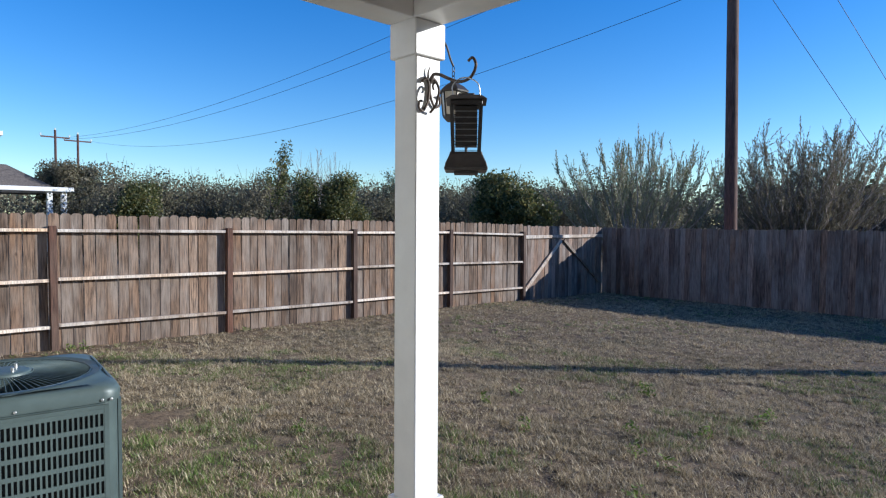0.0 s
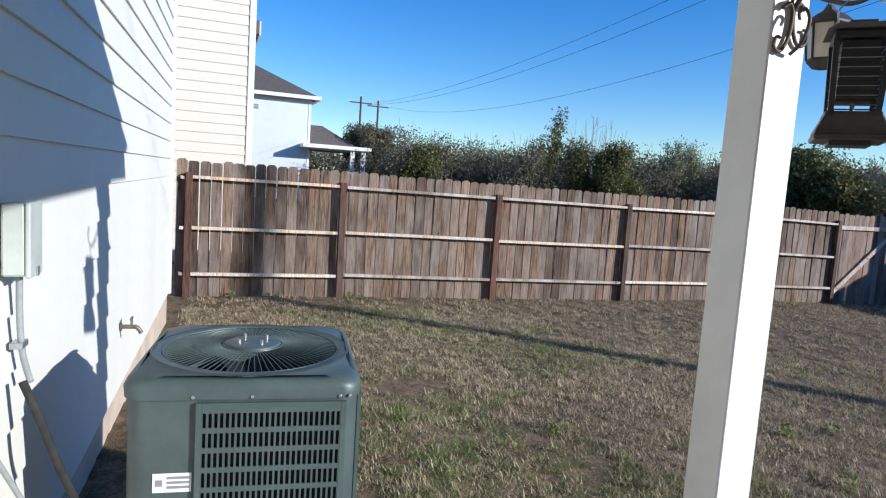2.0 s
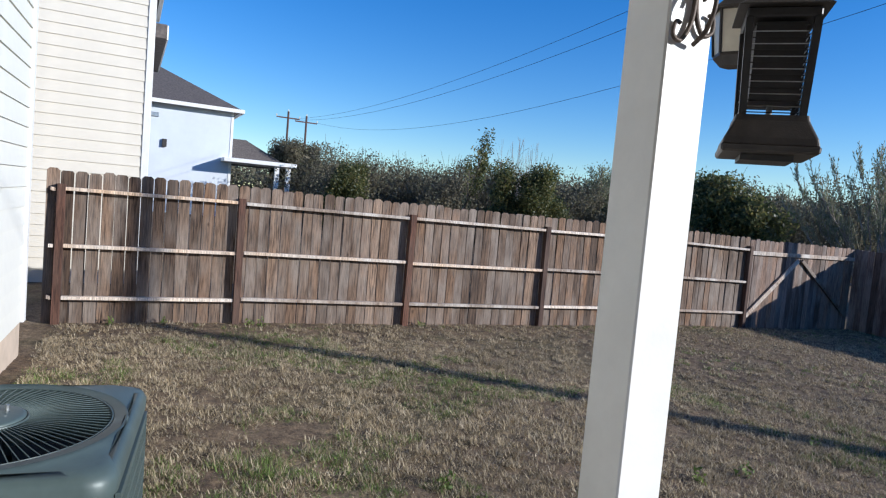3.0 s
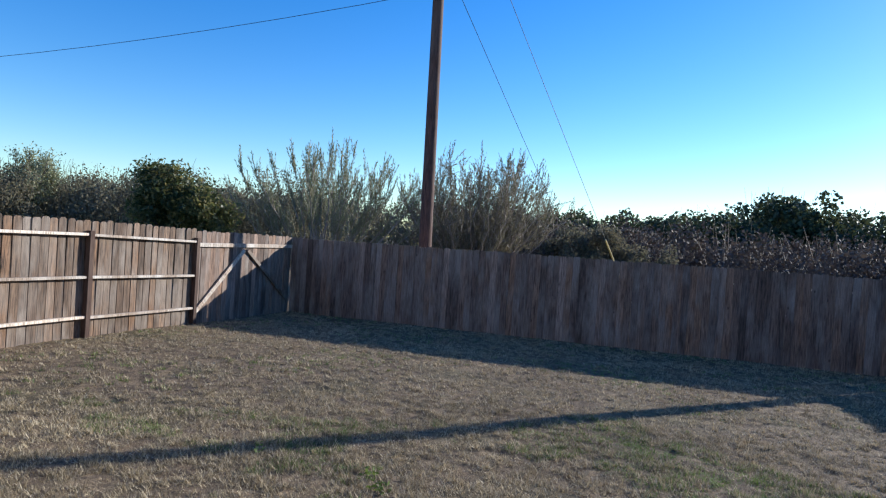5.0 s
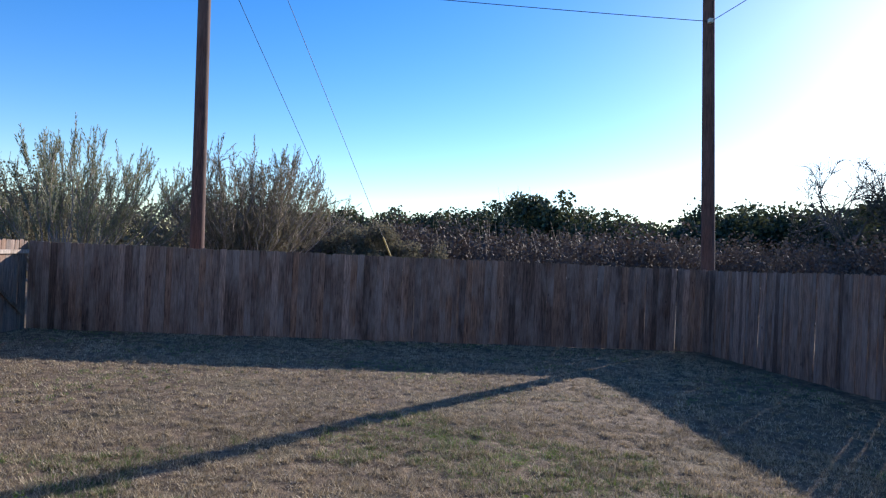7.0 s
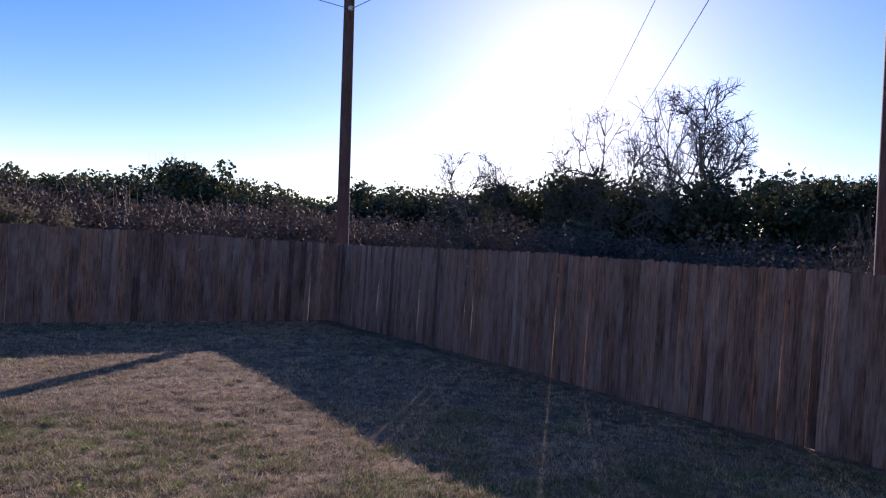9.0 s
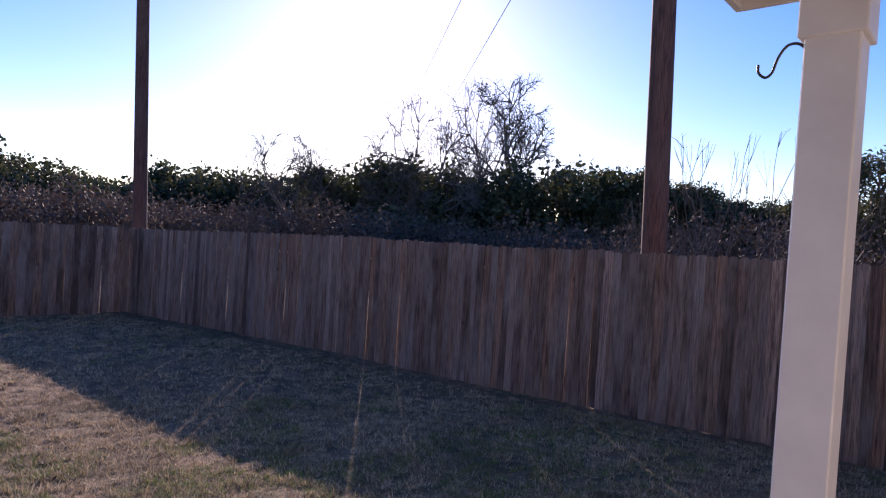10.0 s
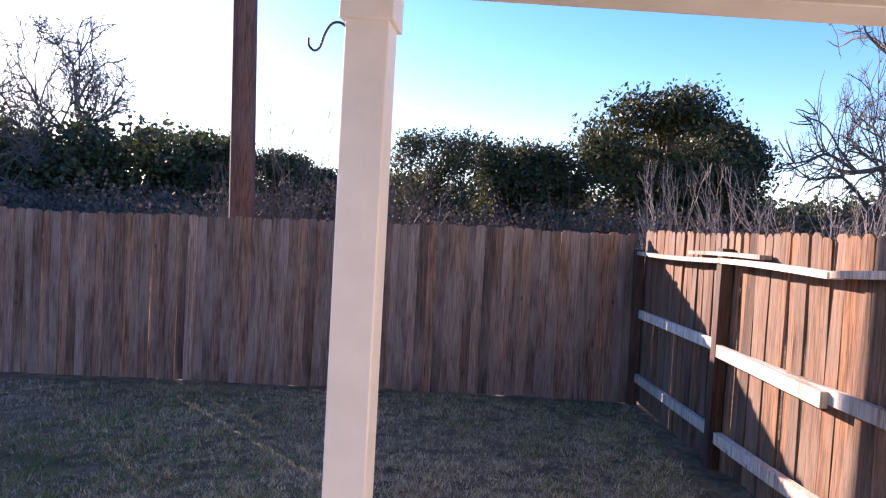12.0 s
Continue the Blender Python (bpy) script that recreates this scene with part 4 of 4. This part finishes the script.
def plumed_shrub(name, x, y, height, reach, stems, seed, label, mat, open_top=1.0):
    """Thin stems fan out from one base and end in upright feathery plumes."""
    rnd = random.Random(seed)
    s, crown, twigs = Soup(), Soup(), []
    for k in range(stems):
        a, out = rnd.uniform(0, 6.283), reach * math.sqrt(rnd.random()) * rnd.uniform(0.7, 1.0)
        h = height * (1 - 0.42 * (out / reach) ** 2) * rnd.uniform(0.72, 1.0)
        d = Vector((math.cos(a), math.sin(a), 0))
        p = Vector((x, y, -0.2)) + d * rnd.uniform(0.05, 0.4)
        pts = [p]
        for i in range(1, 9):
            q = i / 8
            pts.append(p + d * (out * q) + Vector((rnd.gauss(0, 0.06), rnd.gauss(0, 0.06), h * q ** 1.1)))
        for i, (u, v) in enumerate(zip(pts, pts[1:])):
            s.limb(u, v, 0.035 * (1 - i / 9.5), 0.035 * (1 - (i + 1) / 9.5), 5)
            if i < 4 - 2 * (open_top < 1):
                continue
            along = (v - u).normalized()
            for _ in range(rnd.randint(4, 7)):
                b = u.lerp(v, rnd.random())
                w = along * 0.7 + Vector((rnd.gauss(0, 0.2), rnd.gauss(0, 0.2), 0.6))
                if rnd.random() > open_top:
                    w = Vector((rnd.gauss(0, 0.7), rnd.gauss(0, 0.7), 0.8))
                twigs.append((b, w.normalized(), rnd.uniform(0.4, 0.95)))
        twigs.append((pts[-1], Vector((0, 0, 1)), 0.45))
    rng = np.random.default_rng(seed)
    quads = []
    for b, w, length in twigs:
        s.limb(b, b + w * length, 0.008, 0.003, 3)
        n = int(26 * length / 0.6)
        base, axis_v = np.array(b), np.array(w)
        t = rng.uniform(0.1, 1.0, n)
        side = rng.normal(0, 1, (n, 3))
        leaf = axis_v + side * 0.3
        leaf /= np.linalg.norm(leaf, axis=1)[:, None]
        wide = np.cross(leaf, rng.normal(0, 1, (n, 3)))
        wide /= np.linalg.norm(wide, axis=1)[:, None] + 1e-9
        c = base + axis_v * (t * length)[:, None] + side * 0.035 * (1.2 - t)[:, None]
        size = rng.uniform(0.035, 0.075, n)[:, None]
        quads.append(np.stack([c - leaf * size, c + wide * 0.009, c + leaf * size, c - wide * 0.009], 1))
    crown.q = np.concatenate(quads)
    t = thing(name, label, "shrub")
    s.put("trunk", M_TWIG, t)
    crown.put("crown", mat, t)
    return t


# evergreens and wispy shrubs behind the north-east corner
leafy("evergreen_bush", 16.75, 14.25, 3.42, 3.1, 31, "dense glossy evergreen bush beyond the gate", "bush", M_LEAF, 46, 0.46, 0.065, 3, 3, 0.7, 0.1, 0.07)
plumed_shrub("willowy_shrub", 20.9, 11.8, 5.3, 3.7, 46, 32, "tall wispy pale green shrub with upright plumes", M_WISP)
plumed_shrub("willowy_shrub", 24.8, 7.6, 5.5, 3.8, 95, 33, "broad wispy olive shrub with fine twigs", M_BRUSH, 0.55)
leafy("willowy_shrub", 29.0, 3.5, 2.7, 6.0, 34, "low wispy olive shrub with fine twigs", "shrub", M_BRUSH, 22, 0.45, 0.06, 8, 3, 0.5, 0.15, 0.05)
# shrubs beyond the north fence
leafy("leafy_sapling", 14.2, 26.4, 5.3, 2.6, 35, "slim leafy sapling above the brush", "tree", M_LEAF, 9, 0.34, 0.07, 1, 3, 0.5, 0.3, 0.07)
leafy("evergreen_bush", 15.6, 23.5, 3.7, 3.0, 36, "dense dark evergreen bush", "bush", M_LEAF, 60, 0.55, 0.06, 3, 3, 0.7, 0.1, 0.06)
leafy("bare_shrub", 16.6, 25.0, 5.2, 3.2, 37, "leafless grey shrub with thin upright twigs", "shrub", None, 0, 0, 0, 6, 3, 0.35, 0.35, 0.035, bark=M_TWIG)
leafy("evergreen_bush", 11.2, 34.2, 3.5, 2.4, 38, "dense dark green bush", "bush", M_LEAF, 60, 0.6, 0.075, 3, 3, 0.7, 0.1, 0.06)
leafy("small_tree", 12.0, 46.5, 5.3, 4.6, 39, "small olive tree with a bare lower trunk", "tree", M_BRUSH, 30, 0.6, 0.09, 1, 4, 0.6, 0.15, 0.12)
leafy("small_tree", 25.0, 31.0, 5.0, 4.2, 40, "small pale tree above the brush", "tree", M_WISP, 14, 0.5, 0.07, 3, 3, 0.5, 0.2, 0.07)
# bare trees against the sun
leafy("bare_tree", 37.7, -25.4, 8.4, 9.0, 41, "leafless spreading tree on the skyline", "tree", None, 0, 0, 0, 2, 5, 0.85, 0.03, 0.13, kids=(3, 4), group="bare trees")
leafy("bare_tree", 33.0, -30.8, 11.6, 11.0, 42, "tall leafless tree with crooked limbs", "tree", None, 0, 0, 0, 2, 5, 0.85, 0.03, 0.16, kids=(3, 4), group="bare trees")
t1 = leafy("bare_tree", 28.7, -38.2, 14.6, 10.0, 43, "tall leafless tree with dark mistletoe clumps", "tree", M_OAK, 0, 0, 0, 1, 5, 0.85, 0.03, 0.24, kids=(3, 4), group="bare trees")
leafy("bare_tree", 31.8, -37.0, 14.0, 8.0, 44, "tall leafless tree with fine branches", "tree", None, 0, 0, 0, 1, 5, 0.85, 0.03, 0.21, kids=(3, 4), group="bare trees")
leafy("bare_tree", -10.3, -21.0, 11.0, 9.0, 45, "leafless tree with a twisted dark trunk", "tree", None, 0, 0, 0, 1, 5, 0.85, 0.03, 0.22, kids=(3, 4), group="bare trees")
mrnd = random.Random(7)
for c in ((28.2, -37.6, 11.6), (29.0, -37.8, 10.6), (31.6, -36.6, 13.3), (30.6, -36.6, 12.2)):
    mist = Soup()
    mist.leaves(mrnd, [Vector(c)], 260, 0.95, 0.085)
    mist.put("mistletoe", M_OAK, t1, "dark mistletoe clump")
# live oaks
leafy("live_oak", -5.1, -26.3, 6.3, 11.8, 46, "large dark evergreen oak with a rounded crown", "tree", M_OAK, 60, 0.95, 0.1, 3, 4, 0.75, 0.05, 0.3, group="oaks")
leafy("live_oak", 1.2, -24.8, 4.9, 6.0, 47, "dark evergreen oak beside a larger one", "tree", M_OAK, 60, 0.8, 0.09, 3, 3, 0.75, 0.05, 0.18, group="oaks")
leafy("live_oak", 4.4, -20.6, 4.9, 4.2, 48, "small dark oak mixed with bare twigs", "tree", M_OAK, 13, 0.5, 0.07, 4, 3, 0.6, 0.15, 0.09, group="oaks")
leafy("live_oak", 18.5, -44.0, 5.9, 11.0, 49, "dark evergreen oak on the skyline", "tree", M_OAK, 70, 1.2, 0.13, 3, 3, 0.75, 0.05, 0.25, group="oaks")
leafy("live_oak", 25.5, -44.0, 7.2, 11.0, 50, "dark evergreen oak on the skyline", "tree", M_OAK, 70, 1.2, 0.13, 3, 3, 0.75, 0.05, 0.25, group="oaks")
leafy("live_oak", 12.0, -43.0, 4.8, 9.0, 51, "dark evergreen oak on the skyline", "tree", M_OAK, 70, 1.2, 0.13, 3, 3, 0.75, 0.05, 0.25, group="oaks")
# bare shrubs close behind the south fence
for k, (x, y, h, w) in enumerate(((5.6, -11.6, 4.4, 3.4), (3.6, -12.0, 3.6, 2.6), (-1.9, -12.3, 3.7, 2.2), (-3.4, -12.0, 3.6, 2.4), (-4.8, -11.4, 3.3, 2.6), (-5.8, -10.2, 3.0, 2.6), (7.4, -12.4, 3.2, 3.0))):
    leafy("bare_shrub", x, y, h, w, 60 + k, "leafless pale shrub with thin curving twigs behind the fence", "shrub", None, 0, 0, 0, 5, 3, 0.42, 0.3, 0.03, bark=M_TWIG if x < 0 else M_BARK, group="bare shrubs")


def brush(name, spots, seed, mat, label, size, per):
    """A thicket: many clumps of leaves on thin stems."""
    rnd = random.Random(seed)
    s = Soup()
    for x, y, h, w in spots:
        top = Vector((x, y, h))
        for _ in range(7):
            a = Vector((x + rnd.gauss(0, w * 0.3), y + rnd.gauss(0, w * 0.3), -0.3))
            s.limb(a, top + Vector((rnd.gauss(0, w * 0.35), rnd.gauss(0, w * 0.35), rnd.uniform(-0.3, 0.55))), 0.03, 0.008, 3)
        cs = [Vector((x + rnd.gauss(0, w * 0.33), y + rnd.gauss(0, w * 0.33), h * rnd.uniform(0.12, 0.93))) for _ in range(13)]
        s.leaves(rnd, cs, per, w * 0.36, size, 0.75)
    ob = s.put(name, mat)
    return tagged(ob, label, "thicket", kind="stuff")


def arc(cx, cy, r0, r1, a0, a1, n, h, w, seed):
    rnd = random.Random(seed)
    out = []
    for k in range(n):
        a = radians(a0 + (a1 - a0) * (k + rnd.random()) / n)
        r = rnd.uniform(r0, r1)
        hh = h(math.degrees(a)) if callable(h) else h
        out.append((cx + r * math.sin(a), cy + r * math.cos(a), hh * rnd.uniform(0.75, 1.08), w * rnd.uniform(0.7, 1.2)))
    return out


brush("brush_north", arc(0, 0, 36, 48, 15, 62, 130, 4.5, 2.8, 71), 72, M_BRUSH, "olive-brown winter brush beyond the fence", 0.065, 130)
brush("brush_far_north", arc(0, 0, 70, 95, 5, 75, 70, 5.6, 6.0, 73), 74, M_BRUSH, "far olive-brown woods", 0.2, 80)
brush("woods_east", arc(0, 0, 58, 76, 74, 134, 120, lambda a: 5.0 + 2.6 * max(0, 1 - abs(a - 99) / 9) + 1.9 * (a > 112), 4.6, 75), 76, M_OAK, "dark evergreen woods on the eastern skyline", 0.19, 125)
brush("brush_east", arc(0, 0, 30, 48, 72, 150, 110, 2.9, 3.2, 77), 78, M_BRUSH_RED, "russet winter brush beyond the fence", 0.085, 80)
brush("woods_south", arc(0, 0, 44, 56, 126, 208, 110, lambda a: 7.2 if a < 153 else 4.9, 4.4, 79), 80, M_OAK, "dark evergreen woods to the south", 0.18, 120)
brush("brush_south", arc(0, 0, 15, 24, 150, 214, 70, 2.7, 2.4, 81), 82, M_BRUSH_RED, "dry russet brush behind the fence", 0.055, 80)
brush("woods_west", arc(0, 0, 60, 80, 205, 360, 60, 6.0, 7.0, 83), 84, M_OAK, "dark far woods", 0.3, 40)


# ---- lawn ----
def lawn(name, count, near, mat, seed, length, width, green):
    """Grass blades in small tufts, one triangle each, thinned out where the soil is bare."""
    rng = np.random.default_rng(seed)
    if near:
        r, a = 0.4 + 7.0 * rng.random(count) ** 0.62, rng.uniform(-2.3, 2.2, count)
        cx, cy = 1.7 + r * np.cos(a), 1.6 + r * np.sin(a)
    else:
        cx, cy = rng.uniform(0.0, 15.4, count), rng.uniform(-5.6, 9.6, count)
    keep = (cx > -0.05) & (cx < 15.4) & (cy > -5.6 + 0.09 * cx) & (cy < 9.62) & ~((cx < 2.15) & (cy < 2.5) & (cy > -1.4)) & ~((np.abs(cx - 0.41) < 0.5) & (np.abs(cy - 2.95) < 0.5)) & (cx > 0.02)
    cx, cy = cx[keep], cy[keep]
    field = np.array([noise.noise((x * 0.55, y * 0.55, 1.7)) + 0.6 * noise.noise((x * 1.9, y * 1.9, 4.2)) for x, y in zip(cx, cy)])
    bare = np.array([noise.noise((x * 1.1, y * 1.1, 9.1)) for x, y in zip(cx, cy)])
    lush = field + 0.62 * np.exp(-((cx - 2.3) ** 2 + (cy - 3.3) ** 2) / 2.6) - 0.14
    ok = (lush > 0.02) if green else (bare > -0.75) & (lush < 0.25 + 0.5 * rng.random(len(cx)))
    ok &= ((cx - 1.6) / 0.6) ** 2 + ((cy - 5.3) / 0.6) ** 2 > 0.5 + 1.2 * bare + 0.5 * rng.random(len(cx)) - 0.25
    clump = np.array([noise.noise((x * 5.5, y * 5.5, 2.3)) + 0.5 * noise.noise((x * 13.0, y * 13.0, 6.1)) for x, y in zip(cx, cy)])
    ok &= clump + 0.6 * rng.random(len(cx)) > -0.08
    cx, cy, clump = cx[ok], cy[ok], clump[ok]
    tuft = 13
    n = len(cx) * tuft
    x = np.repeat(cx, tuft) + rng.normal(0, 0.024, n)
    y = np.repeat(cy, tuft) + rng.normal(0, 0.024, n)
    z = np.repeat(np.array([ground_height(u, v) + turf_relief(u, v) for u, v in zip(cx, cy)]), tuft) - 0.006
    L, W, t = length * rng.uniform(0.5, 1.35, n) * np.repeat(np.clip(0.95 + 0.7 * clump, 0.5, 1.5), tuft), width * rng.uniform(0.7, 1.3, n), rng.uniform(0, 6.283, n)
    tilt = rng.uniform(0.45, 1.45, n)
    dx, dy, dz = np.cos(t) * np.sin(tilt) * L, np.sin(t) * np.sin(tilt) * L, np.cos(tilt) * L
    px, py = -np.sin(t) * W / 2, np.cos(t) * W / 2
    v = np.empty((n, 3, 3))
    v[:, 0] = np.stack([x - px, y - py, z], 1)
    v[:, 1] = np.stack([x + px, y + py, z], 1)
    v[:, 2] = np.stack([x + dx, y + dy, z + dz], 1)
    me = bpy.data.meshes.new(name)
    me.vertices.add(n * 3)
    me.vertices.foreach_set("co", v.ravel())
    me.loops.add(n * 3)
    me.loops.foreach_set("vertex_index", np.arange(n * 3, dtype=np.int32))
    me.polygons.add(n)
    me.polygons.foreach_set("loop_start", np.arange(0, n * 3, 3, dtype=np.int32))
    me.update(calc_edges=True)
    me.materials.append(mat)
    return tagged(new(name, me), "green grass blades in the dry lawn" if green else "dry tan grass blades of the lawn", "grass", kind="stuff")


lawn("dry_grass", 72000, True, M_DRY, 91, 0.042, 0.006, False)
lawn("dry_grass_far", 40000, False, M_DRY, 92, 0.05, 0.01, False)
lawn("green_grass", 44000, True, M_GREEN, 93, 0.046, 0.005, True)
lawn("green_grass_far", 8000, False, M_GREEN, 94, 0.05, 0.009, True)


# ---- leaf litter and weeds ----
lrnd = random.Random(17)
litter = Soup()
spots = [Vector((lrnd.uniform(-0.02, 0.75) ** 1.0, y, 0)) for y in np.arange(3.6, 8.6, 0.035)]
spots += [Vector((lrnd.uniform(0.2, 12.0), 9.62 - abs(lrnd.gauss(0, 0.12)), 0)) for _ in range(160)]
for c in spots:
    c.z = ground_height(c.x, c.y) + 0.014
litter.leaves(lrnd, spots, 4, 0.05, 0.022)
litter.q[:, :, 2] = np.repeat([c.z for c in spots], 4)[:, None] + (litter.q[:, :, 2] - np.repeat([c.z for c in spots], 4)[:, None]) * 0.25
tagged(litter.put("leaf_litter", M_BRUSH_RED), "dry brown leaf litter along the wall and fence", "leaves", kind="stuff")
weeds = Soup()
wspots = [Vector((x, 9.60, 0.06)) for x in (2.25, 2.4, 0.6, 4.75, 1.2)] + [Vector((lrnd.uniform(2.4, 6.5), lrnd.uniform(0.0, 4.5), 0.2)) for _ in range(26)]
for c in wspots:
    c.z = ground_height(c.x, c.y) + 0.03
weeds.leaves(lrnd, wspots, 42, 0.09, 0.02)
tagged(weeds.put("weeds", M_GREEN), "small green weeds in the lawn and along the fence", "weeds", kind="stuff")
